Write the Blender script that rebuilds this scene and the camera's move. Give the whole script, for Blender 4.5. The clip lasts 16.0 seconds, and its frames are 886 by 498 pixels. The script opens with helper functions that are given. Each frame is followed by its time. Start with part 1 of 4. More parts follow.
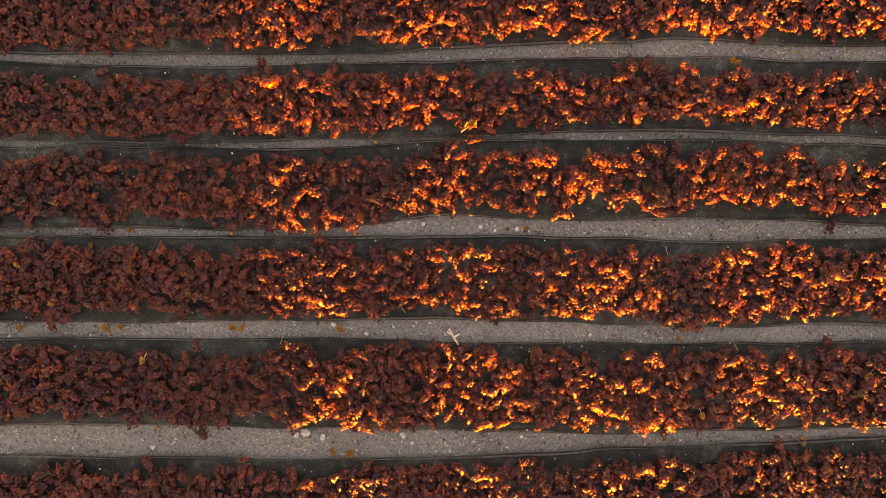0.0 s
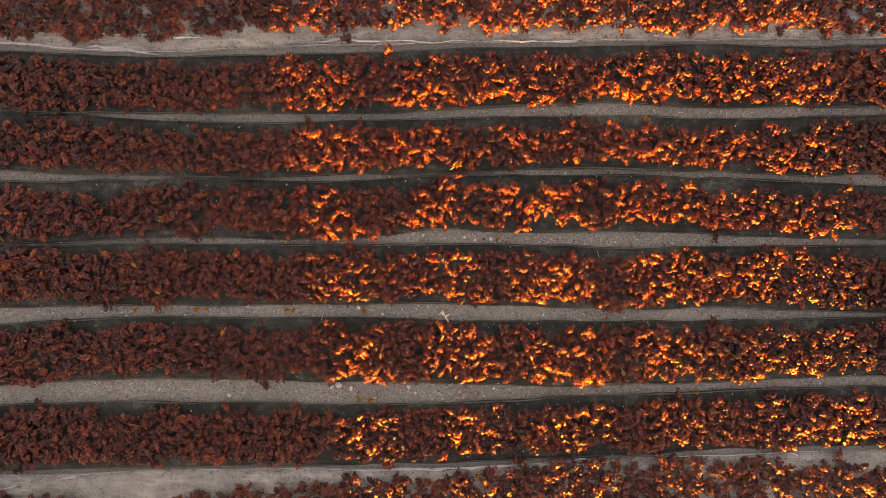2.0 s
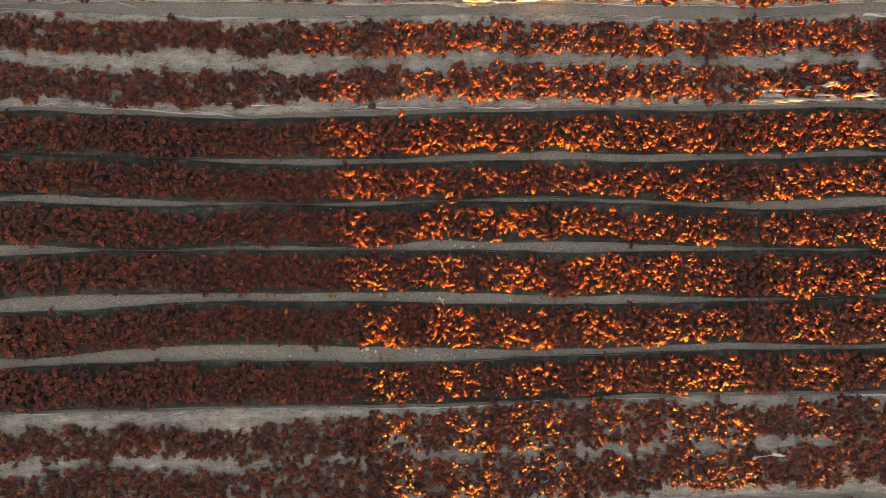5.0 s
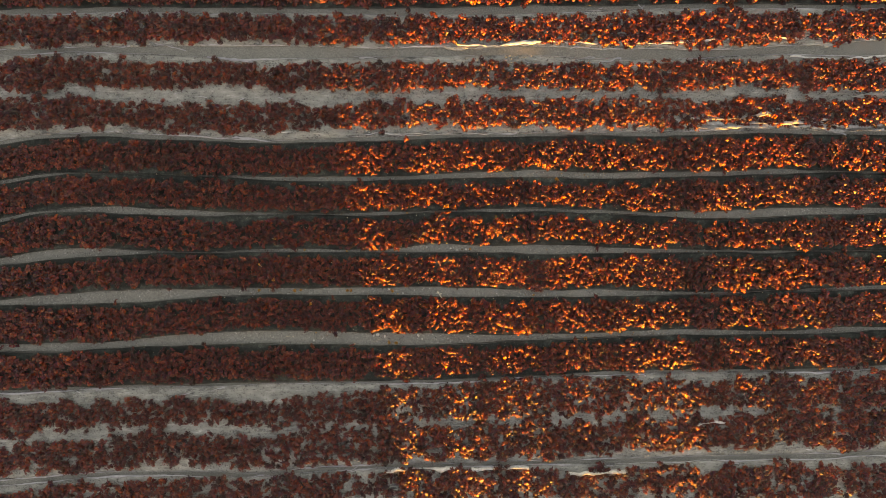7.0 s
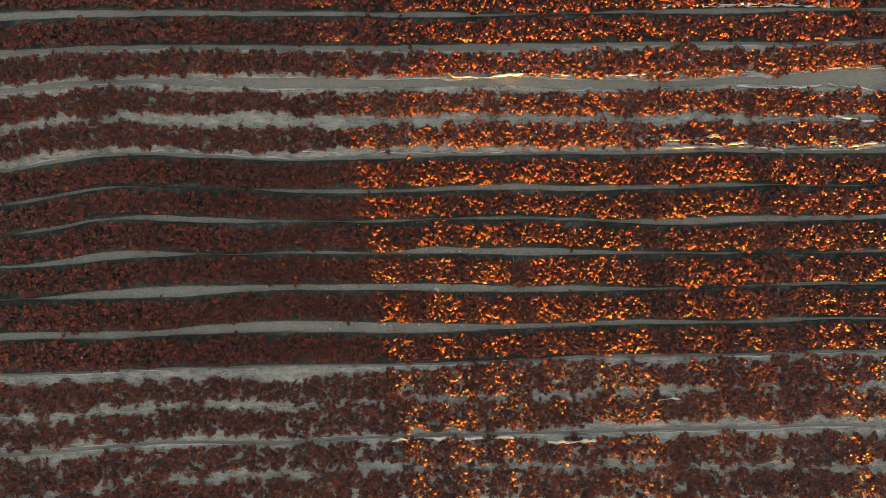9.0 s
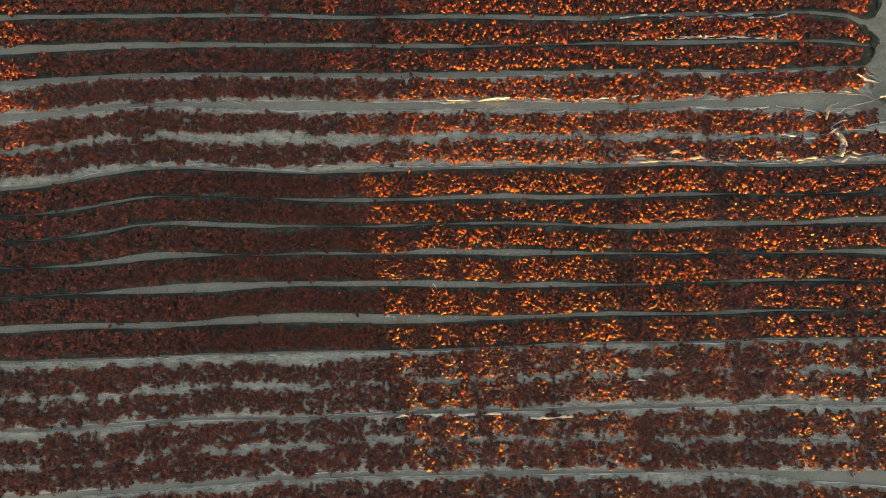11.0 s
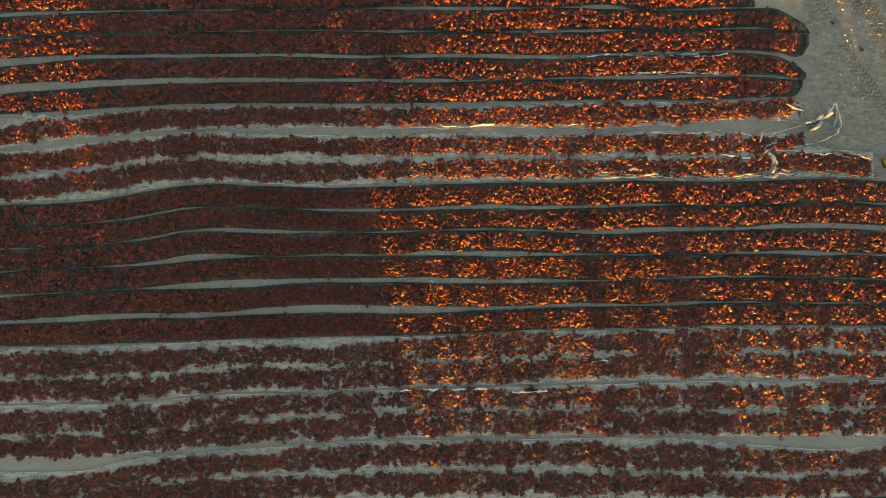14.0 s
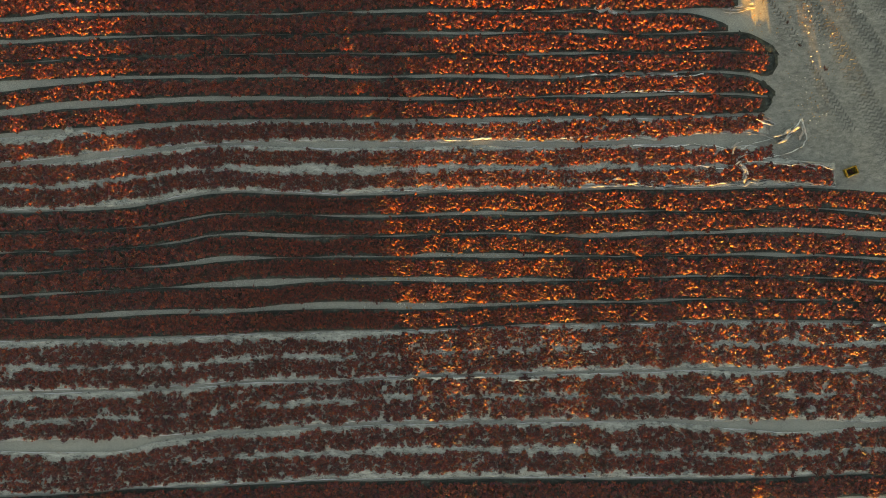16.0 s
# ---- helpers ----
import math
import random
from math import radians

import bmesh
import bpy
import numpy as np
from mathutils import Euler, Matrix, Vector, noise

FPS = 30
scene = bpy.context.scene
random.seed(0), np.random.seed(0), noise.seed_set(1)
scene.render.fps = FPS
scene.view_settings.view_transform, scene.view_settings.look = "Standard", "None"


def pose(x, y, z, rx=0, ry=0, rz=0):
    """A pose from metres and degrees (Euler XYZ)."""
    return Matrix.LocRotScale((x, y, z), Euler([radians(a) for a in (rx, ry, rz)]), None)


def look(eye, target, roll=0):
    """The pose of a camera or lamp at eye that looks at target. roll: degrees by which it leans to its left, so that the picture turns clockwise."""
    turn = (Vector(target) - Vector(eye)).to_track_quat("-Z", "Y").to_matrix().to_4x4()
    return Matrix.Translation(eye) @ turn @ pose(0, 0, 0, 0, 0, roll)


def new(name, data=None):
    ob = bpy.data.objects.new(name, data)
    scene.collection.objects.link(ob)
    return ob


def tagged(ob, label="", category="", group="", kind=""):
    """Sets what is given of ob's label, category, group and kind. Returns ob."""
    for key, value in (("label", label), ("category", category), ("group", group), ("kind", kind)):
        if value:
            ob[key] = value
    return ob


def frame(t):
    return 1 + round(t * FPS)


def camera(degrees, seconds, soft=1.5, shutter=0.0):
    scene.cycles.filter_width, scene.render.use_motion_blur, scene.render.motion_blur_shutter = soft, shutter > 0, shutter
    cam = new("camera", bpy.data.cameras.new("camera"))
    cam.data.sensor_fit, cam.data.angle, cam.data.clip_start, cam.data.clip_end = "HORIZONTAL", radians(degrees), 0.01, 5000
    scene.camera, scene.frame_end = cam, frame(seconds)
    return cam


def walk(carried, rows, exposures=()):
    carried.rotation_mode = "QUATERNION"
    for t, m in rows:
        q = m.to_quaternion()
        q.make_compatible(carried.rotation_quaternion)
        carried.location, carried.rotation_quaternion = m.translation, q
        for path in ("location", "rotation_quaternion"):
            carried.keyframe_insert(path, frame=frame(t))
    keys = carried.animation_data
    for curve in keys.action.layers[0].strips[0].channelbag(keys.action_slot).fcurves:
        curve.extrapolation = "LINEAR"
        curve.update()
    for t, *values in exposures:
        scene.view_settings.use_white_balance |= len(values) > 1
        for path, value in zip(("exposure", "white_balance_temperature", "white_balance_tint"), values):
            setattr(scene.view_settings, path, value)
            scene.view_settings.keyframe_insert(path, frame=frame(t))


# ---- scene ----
cam = camera(74.0, 16.0, soft=0.85)
# seconds, place x y z, pan, tilt and roll of a camera that looks straight down and rises
ROWS = [
    (0.0, 0.0, 0.0, 4.4, 0.0, 0.0, 0.0),
    (0.5, 0.0189, 0.0033, 4.8318, 0.042, 0.0988, -0.0003),
    (1.0, 0.0405, 0.0072, 5.2628, 0.0845, 0.1935, -0.0102),
    (1.5, 0.0573, 0.0091, 5.6934, 0.1477, 0.294, -0.0196),
    (2.0, 0.0794, 0.008, 6.1242, 0.2215, 0.3404, -0.0387),
    (2.5, 0.0978, 0.0139, 6.5555, 0.2759, 0.3926, -0.0273),
    (3.0, 0.114, 0.0144, 6.9876, 0.3308, 0.4407, -0.0255),
    (3.5, 0.1253, 0.0209, 7.4208, 0.3864, 0.4346, -0.0332),
    (4.0, 0.1394, 0.0322, 7.8553, 0.4426, 0.4344, -0.0306),
    (4.5, 0.1625, 0.0405, 8.2913, 0.4994, 0.422, -0.0275),
    (5.0, 0.1857, 0.0499, 8.7291, 0.5568, 0.4055, -0.024),
    (5.5, 0.2093, 0.0607, 9.1687, 0.6148, 0.3848, -0.0201),
    (6.0, 0.233, 0.073, 9.6103, 0.6734, 0.36, -0.0157),
    (6.5, 0.2571, 0.0868, 10.0538, 0.7326, 0.331, -0.0109),
    (7.0, 0.2839, 0.0952, 10.4993, 0.7824, 0.3158, 0.0143),
    (7.5, 0.3111, 0.113, 10.9468, 0.8429, 0.2866, 0.0199),
    (8.0, 0.3425, 0.1263, 11.3961, 0.8839, 0.2531, 0.0359),
    (8.5, 0.3767, 0.1466, 11.8472, 0.9155, 0.1855, 0.0524),
    (9.0, 0.4101, 0.1627, 12.2999, 0.9777, 0.1538, 0.0593),
    (9.5, 0.4511, 0.1817, 12.7539, 1.0326, 0.0939, 0.0726),
    (10.0, 0.4926, 0.2031, 13.2092, 1.088, 0.0299, 0.0863),
    (10.5, 0.5346, 0.2268, 13.6652, 1.144, -0.0383, 0.1005),
    (11.0, 0.5773, 0.2531, 14.1219, 1.2007, -0.1106, 0.1151),
    (11.5, 0.6207, 0.282, 14.5787, 1.2579, -0.1871, 0.1301),
    (12.0, 0.6717, 0.313, 15.0353, 1.3238, -0.2738, 0.1495),
    (12.5, 0.7197, 0.3443, 15.4913, 1.3802, -0.3546, 0.1694),
    (13.0, 0.7723, 0.3798, 15.9461, 1.4473, -0.4495, 0.1896),
    (13.5, 0.8234, 0.4197, 16.3993, 1.5149, -0.5486, 0.2003),
    (14.0, 0.8681, 0.4705, 16.8502, 1.5732, -0.6318, 0.2014),
    (14.5, 0.905, 0.5183, 17.2983, 1.6521, -0.7292, 0.223),
    (15.0, 0.9192, 0.5734, 17.7429, 1.7416, -0.8408, 0.235),
    (15.5, 0.9272, 0.6422, 18.1834, 1.8416, -0.9565, 0.2473),
    (16.0, 0.9542, 0.7109, 18.6189, 1.9023, -1.0963, 0.2602),
]
DOWN = pose(0, 0, 0, -90)
walk(cam, [(t, pose(x, y, z) @ DOWN @ pose(0, 0, 0, 90 + tilt, roll, pan)) for t, x, y, z, pan, tilt, roll in ROWS],
     exposures=[(0.0, 4.15, 13900, 48), (7.0, 3.92, 12200, 29), (12.0, 3.86, 11000, 17), (16.0, 3.78, 10500, 12)])

# ---- light ----
SUN_UP, SUN_SIDE = 5.2, 9.0          # degrees over the horizon; degrees by which the sun stands right of straight south
world = bpy.data.worlds.new("sky")
scene.world = world
world.use_nodes = True
sky = world.node_tree.nodes.new("ShaderNodeTexSky")
sky.sky_type, sky.sun_disc = "NISHITA", False
sky.sun_elevation, sky.sun_rotation = radians(SUN_UP), radians(180 - SUN_SIDE)
sky.air_density, sky.dust_density, sky.ozone_density = 1.0, 0.6, 1.0
back = world.node_tree.nodes["Background"]
back.inputs["Strength"].default_value = 0.053
world.node_tree.links.new(sky.outputs[0], back.inputs[0])
lamp = bpy.data.lights.new("sun", "SUN")
lamp.energy, lamp.angle, lamp.color = 4.5, radians(0.5), (1.0, 0.53, 0.088)
TO_SUN = Vector((math.sin(radians(SUN_SIDE)) * math.cos(radians(SUN_UP)), -math.cos(radians(SUN_SIDE)) * math.cos(radians(SUN_UP)), math.sin(radians(SUN_UP))))
sun = new("sun", lamp)
sun.matrix_basis = look(TO_SUN * 60, (0, 0, 0))


# ---- materials ----
def material(name, rough=0.8, spec=0.3):
    m = bpy.data.materials.new(name)
    m.use_nodes = True
    b = m.node_tree.nodes["Principled BSDF"]
    b.inputs["Roughness"].default_value = rough
    b.inputs["Specular IOR Level"].default_value = spec
    return m, m.node_tree.nodes, m.node_tree.links, b


def noise_node(nodes, links, scale, detail=4.0, rough=0.6, stretch=None):
    n = nodes.new("ShaderNodeTexNoise")
    n.inputs["Scale"].default_value, n.inputs["Detail"].default_value, n.inputs["Roughness"].default_value = scale, detail, rough
    c = nodes.new("ShaderNodeTexCoord")
    if stretch:
        mp = nodes.new("ShaderNodeMapping")
        mp.inputs["Scale"].default_value = stretch
        links.new(c.outputs["Object"], mp.inputs[0])
        links.new(mp.outputs[0], n.inputs["Vector"])
    else:
        links.new(c.outputs["Object"], n.inputs["Vector"])
    return n.outputs["Fac"]


def ramp(nodes, links, fac, stops):
    r = nodes.new("ShaderNodeValToRGB")
    e = r.color_ramp.elements
    while len(e) < len(stops):
        e.new(0.5)
    for el, (p, c) in zip(e, stops):
        el.position, el.color = p, (*c, 1)
    links.new(fac, r.inputs[0])
    return r.outputs[0]


def mix(nodes, links, fac, a, b, how="MIX"):
    m = nodes.new("ShaderNodeMix")
    m.data_type, m.blend_type = "RGBA", how
    for value, socket in ((fac, m.inputs[0]), (a, m.inputs[6]), (b, m.inputs[7])):
        if isinstance(value, (int, float)):
            socket.default_value = value
        elif isinstance(value, tuple):
            socket.default_value = (*value, 1)
        else:
            links.new(value, socket)
    return m.outputs[2]


def bump(nodes, links, b, height, strength, distance):
    n = nodes.new("ShaderNodeBump")
    n.inputs["Strength"].default_value, n.inputs["Distance"].default_value = strength, distance
    links.new(height, n.inputs["Height"])
    links.new(n.outputs[0], b.inputs["Normal"])


def soil_material():
    m, n, l, b = material("gravelly_soil", 0.95, 0.15)
    base = ramp(n, l, noise_node(n, l, 1.1, 5), [(0.3, (0.188, 0.195, 0.183)), (0.7, (0.266, 0.272, 0.254))])
    grit = ramp(n, l, noise_node(n, l, 55, 3, 0.7), [(0.36, (0.10, 0.095, 0.09)), (0.5, (0.24, 0.23, 0.215)), (0.66, (0.44, 0.42, 0.39))])
    gravel = mix(n, l, 0.5, base, grit)
    # east of the strips the gravel gives way to packed, driven-over soil
    packed = mix(n, l, 0.35, ramp(n, l, noise_node(n, l, 2.6, 6, 0.7), [(0.3, (0.094, 0.097, 0.095)), (0.5, (0.138, 0.141, 0.137)), (0.72, (0.205, 0.203, 0.192))]), grit)
    packed = mix(n, l, 1.0, packed, ramp(n, l, noise_node(n, l, 9, 6, 0.75, (0.5, 1, 1)), [(0.35, (0.68, 0.69, 0.70)), (0.5, (1, 1, 1)), (0.68, (1.4, 1.38, 1.34))]), "MULTIPLY")
    where = n.new("ShaderNodeTexCoord")
    xyz = n.new("ShaderNodeSeparateXYZ")
    l.new(where.outputs["Object"], xyz.inputs[0])
    share = None
    for axis, low, high in ((0, 9.6, 11.0), (1, 2.1, 2.3), (0, 22.0, 16.5)):
        r = n.new("ShaderNodeMapRange")
        r.inputs["From Min"].default_value, r.inputs["From Max"].default_value = low, high
        l.new(xyz.outputs[axis], r.inputs[0])
        if share is None:
            share = r.outputs[0]
        else:
            times = n.new("ShaderNodeMath")
            times.operation = "MULTIPLY"
            l.new(share, times.inputs[0])
            l.new(r.outputs[0], times.inputs[1])
            share = times.outputs[0]
    l.new(mix(n, l, share, gravel, packed), b.inputs["Base Color"])
    bump(n, l, b, noise_node(n, l, 40, 5, 0.7), 0.55, 0.012)
    return m


def sheet_material():
    m, n, l, b = material("dark_woven_plastic", 0.65, 0.2)
    dust = ramp(n, l, noise_node(n, l, 2.2, 6, 0.65, (0.35, 1, 1)), [(0.32, (0.016, 0.018, 0.018)), (0.52, (0.036, 0.038, 0.037)), (0.70, (0.095, 0.095, 0.089))])
    cloud = ramp(n, l, noise_node(n, l, 7.5, 5, 0.7), [(0.34, (0.55, 0.56, 0.56)), (0.52, (1.0, 1.0, 1.0)), (0.66, (2.1, 2.1, 2.0))])
    fine = ramp(n, l, noise_node(n, l, 70, 3, 0.7), [(0.35, (0.5, 0.5, 0.5)), (0.6, (1, 1, 1)), (0.72, (2.4, 2.3, 2.15))])
    l.new(mix(n, l, 1.0, mix(n, l, 1.0, mix(n, l, 1.0, dust, cloud, "MULTIPLY"), fine, "MULTIPLY"), (0.92, 1.03, 1.00), "MULTIPLY"), b.inputs["Base Color"])
    bump(n, l, b, noise_node(n, l, 9, 4, 0.6, (0.4, 1, 1)), 0.25, 0.01)
    return m


def film_material(cover=0.5, tint=(1, 1, 1)):
    m, n, l, b = material("clear_plastic_film", 0.30, 0.5)
    tone = ramp(n, l, noise_node(n, l, 2.2, 6, 0.7, (0.5, 1, 1)), [(0.3, (0.275, 0.278, 0.264)), (0.7, (0.525, 0.525, 0.505))])
    streak = ramp(n, l, noise_node(n, l, 20, 6, 0.75, (0.16, 1, 1)), [(0.36, (0.80, 0.80, 0.80)), (0.56, (1.0, 1.0, 1.0)), (0.70, (1.6, 1.6, 1.6))])
    dirt = ramp(n, l, noise_node(n, l, 34, 4, 0.8), [(0.33, (0.45, 0.42, 0.40)), (0.46, (1, 1, 1))])
    blotch = ramp(n, l, noise_node(n, l, 6.5, 5, 0.75, (0.6, 1, 1)), [(0.34, (0.72, 0.71, 0.70)), (0.5, (1, 1, 1)), (0.66, (1.35, 1.35, 1.34))])
    scratch = ramp(n, l, noise_node(n, l, 48, 5, 0.7, (0.08, 1, 1)), [(0.60, (1, 1, 1)), (0.70, (1.9, 1.9, 1.9))])
    tone = mix(n, l, 1.0, mix(n, l, 1.0, tone, blotch, "MULTIPLY"), scratch, "MULTIPLY")
    l.new(mix(n, l, 1.0, mix(n, l, 1.0, mix(n, l, 1.0, tone, streak, "MULTIPLY"), dirt, "MULTIPLY"), tint, "MULTIPLY"), b.inputs["Base Color"])
    b.inputs["Alpha"].default_value = cover
    bump(n, l, b, noise_node(n, l, 9, 6, 0.7, (0.4, 1, 1)), 0.9, 0.03)
    return m


def grape_material():
    m, n, l, b = material("drying_grape_skin", 0.45, 0.36)
    g = n.new("ShaderNodeNewGeometry")
    own = ramp(n, l, g.outputs["Random Per Island"], [(0.0, (0.060, 0.0096, 0.0150)), (0.4, (0.088, 0.0132, 0.0148)), (0.75, (0.118, 0.0180, 0.0142)), (0.95, (0.152, 0.026, 0.0138)), (1.0, (0.192, 0.041, 0.014))])
    clump = ramp(n, l, noise_node(n, l, 6.5, 3), [(0.35, (0.70, 0.67, 0.78)), (0.5, (0.97, 0.95, 0.97)), (0.68, (1.22, 1.2, 1.1))])
    patch = ramp(n, l, noise_node(n, l, 0.55, 3), [(0.35, (0.82, 0.78, 0.88)), (0.65, (1.16, 1.15, 1.05))])
    bunch = n.new("ShaderNodeAttribute")
    bunch.attribute_name = "ripeness"
    ripe = ramp(n, l, bunch.outputs["Fac"], [(0.0, (0.26, 0.30, 0.44)), (0.25, (0.54, 0.58, 0.82)), (0.5, (0.95, 0.98, 1.14)), (0.85, (1.36, 1.48, 1.15)), (1.0, (1.60, 1.78, 1.15))])
    colour = mix(n, l, 1.0, mix(n, l, 1.0, mix(n, l, 1.0, own, clump, "MULTIPLY"), patch, "MULTIPLY"), ripe, "MULTIPLY")
    l.new(colour, b.inputs["Base Color"])
    b.inputs["Subsurface Weight"].default_value = 1.0
    b.inputs["Subsurface Radius"].default_value = (1.0, 0.55, 0.12)
    b.inputs["Subsurface Scale"].default_value = 0.05
    bump(n, l, b, noise_node(n, l, 120, 3), 0.4, 0.003)
    return m


def plain_material(name, dark, light, scale, rough=0.7, spec=0.3, islands=False):
    m, n, l, b = material(name, rough, spec)
    fac = noise_node(n, l, scale, 4)
    colour = ramp(n, l, fac, [(0.3, dark), (0.7, light)])
    if islands:
        g = n.new("ShaderNodeNewGeometry")
        colour = mix(n, l, 1.0, colour, ramp(n, l, g.outputs["Random Per Island"], [(0, (0.14, 0.14, 0.14)), (0.6, (0.6, 0.6, 0.6)), (1, (1.35, 1.35, 1.35))]), "MULTIPLY")
    l.new(colour, b.inputs["Base Color"])
    bump(n, l, b, noise_node(n, l, scale * 3, 3), 0.3, 0.004)
    return m


SOIL, SHEET, FILM, GRAPE = soil_material(), sheet_material(), film_material(), grape_material()
FILM_THIN, FILM_LOOSE = film_material(0.55, (1.25, 1.24, 1.24)), film_material(0.16)
STONE = plain_material("pale_stone", (0.26, 0.25, 0.24), (0.62, 0.60, 0.57), 30, 0.85, 0.2, True)
# darker than the yard's soil: the tread ridges' shade, put into their colour
TRACK = plain_material("tread_shade_soil", (0.075, 0.077, 0.076), (0.145, 0.145, 0.14), 9, 0.95, 0.1)
HEM = plain_material("folded_sheet_edge", (0.025, 0.026, 0.026), (0.10, 0.10, 0.096), 20, 0.5, 0.4)
FOLD = plain_material("folded_clear_film", (0.36, 0.35, 0.39), (0.58, 0.565, 0.62), 12, 0.3, 0.5)
FOLD.node_tree.nodes["Principled BSDF"].inputs["Alpha"].default_value = 0.8
WHITE_FILM = plain_material("torn_white_film", (0.38, 0.38, 0.38), (0.74, 0.73, 0.74), 24, 0.35, 0.4)
MILKY_FILM = plain_material("crumpled_milky_film", (0.24, 0.24, 0.245), (0.56, 0.55, 0.56), 24, 0.35, 0.4)
MILKY_FILM.node_tree.nodes["Principled BSDF"].inputs["Alpha"].default_value = 0.7
PALE = plain_material("stripped_wood", (0.60, 0.52, 0.42), (0.82, 0.75, 0.64), 60, 0.7, 0.2)
LEAF = plain_material("dry_leaf", (0.30, 0.13, 0.03), (0.62, 0.34, 0.11), 25, 0.7, 0.2, True)
STRAW = plain_material("dry_stalk", (0.40, 0.32, 0.22), (0.66, 0.57, 0.44), 40, 0.75, 0.2)
CRATE = plain_material("olive_yellow_plastic", (0.035, 0.034, 0.006), (0.085, 0.08, 0.012), 12, 0.45, 0.4)
FOLIAGE = plain_material("hedge_foliage", (0.035, 0.06, 0.02), (0.08, 0.11, 0.035), 3, 0.7, 0.2, True)
BARK = plain_material("grey_bark", (0.09, 0.075, 0.06), (0.20, 0.17, 0.14), 14, 0.9, 0.1)
rng = np.random.default_rng(7)


# ---- mesh helpers ----
def mesh_from(name, verts, faces, mat, smooth=True, ripeness=None):
    """A mesh from arrays; the faces are all triangles or all quads."""
    verts, faces = np.asarray(verts, np.float32), np.asarray(faces, np.int32)
    me = bpy.data.meshes.new(name)
    me.vertices.add(len(verts))
    me.vertices.foreach_set("co", verts.ravel())
    k = faces.shape[1]
    me.loops.add(faces.size)
    me.loops.foreach_set("vertex_index", faces.ravel())
    me.polygons.add(len(faces))
    me.polygons.foreach_set("loop_start", np.arange(0, faces.size, k, dtype=np.int32))
    me.polygons.foreach_set("loop_total", np.full(len(faces), k, np.int32))
    me.polygons.foreach_set("use_smooth", np.full(len(faces), smooth, bool))
    me.materials.append(mat)
    me.update(calc_edges=True)
    if ripeness is not None:
        me.attributes.new("ripeness", "FLOAT", "POINT").data.foreach_set("value", np.asarray(ripeness, np.float32))
    return me


def part(name, bm, mat, parent=None, label=""):
    me = bpy.data.meshes.new(name)
    bm.to_mesh(me)
    bm.free()
    me.materials.append(mat)
    ob = new(name, me)
    ob.parent = parent
    return tagged(ob, label)


def box(bm, x0, x1, y0, y1, z0, z1, soft=0.004):
    made = bmesh.ops.create_cube(bm, size=1, matrix=Matrix.LocRotScale(((x0 + x1) / 2, (y0 + y1) / 2, (z0 + z1) / 2), None, (x1 - x0, y1 - y0, z1 - z0)))
    if soft:
        edges = list({e for v in made["verts"] for e in v.link_edges})
        bmesh.ops.bevel(bm, geom=edges, offset=soft, segments=1, affect="EDGES")


def wave(x, seed, scale):
    """Smooth noise along x, about -1 to 1, for arrays."""
    r = np.random.default_rng(seed).uniform(-1, 1, 4096)
    u = np.asarray(x) * scale + 1000.0
    i = np.floor(u).astype(int)
    f = u - i
    f = f * f * (3 - 2 * f)
    return r[i % 4096] * (1 - f) + r[(i + 1) % 4096] * f


def wave2(x, y, seed, scale):
    """Smooth noise over the plane, about -1 to 1, for arrays."""
    r = np.random.default_rng(seed).uniform(-1, 1, (256, 256))
    u, v = np.asarray(x) * scale + 500.0, np.asarray(y) * scale + 500.0
    i, j = np.floor(u).astype(int), np.floor(v).astype(int)
    f, g = u - i, v - j
    f, g = f * f * (3 - 2 * f), g * g * (3 - 2 * g)
    a = r[i % 256, j % 256] * (1 - f) + r[(i + 1) % 256, j % 256] * f
    b = r[i % 256, (j + 1) % 256] * (1 - f) + r[(i + 1) % 256, (j + 1) % 256] * f
    return a * (1 - g) + b * g


# ---- the plan: edges of the laid strips, in centimetres north of the start, one for every metre from 16 m west to 16 m east ----
L1_UP = [787, 787, 787, 790, 799, 796, 795, 794, 792, 789, 786, 785, 787, 788, 790, 792, 791, 788, 783, 779, 780, 782, 774, 772, 779, 778, 776, 774, 772, 771, 769, 769, 769]
L1_LOW = [772, 772, 772, 778, 784, 786, 786, 786, 786, 784, 781, 780, 782, 786, 781, 780, 781, 780, 777, 776, 775, 779, 764, 765, 764, 740, 732, 731, 729, 727, 726, 726, 726]
L2_UP = [716, 716, 716, 715, 721, 723, 723, 723, 723, 721, 720, 719, 718, 718, 717, 721, 720, 717, 717, 715, 714, 721, 704, 702, 707, 706, 703, 701, 700, 698, 697, 697, 697]
L2_LOW = [702, 702, 702, 704, 710, 712, 716, 718, 718, 718, 718, 719, 718, 718, 717, 714, 713, 709, 709, 711, 711, 706, 704, 699, 700, 703, 703, 701, 700, 698, 697, 697, 697]
L3_UP = [642, 642, 642, 644, 650, 653, 655, 656, 658, 659, 659, 660, 660, 658, 655, 655, 652, 650, 647, 649, 649, 650, 645, 643, 648, 650, 643, 639, 637, 634, 631, 631, 631]
L3_LOW = [640, 640, 640, 641, 647, 653, 655, 656, 657, 658, 656, 656, 656, 656, 653, 648, 649, 650, 645, 642, 642, 642, 645, 643, 645, 644, 642, 639, 637, 634, 631, 631, 631]
L4_UP = [584, 584, 584, 586, 589, 593, 595, 595, 594, 593, 594, 594, 592, 589, 585, 585, 586, 585, 584, 580, 577, 582, 584, 584, 585, 585, 576, 560, 558, 556, 553, 553, 553]
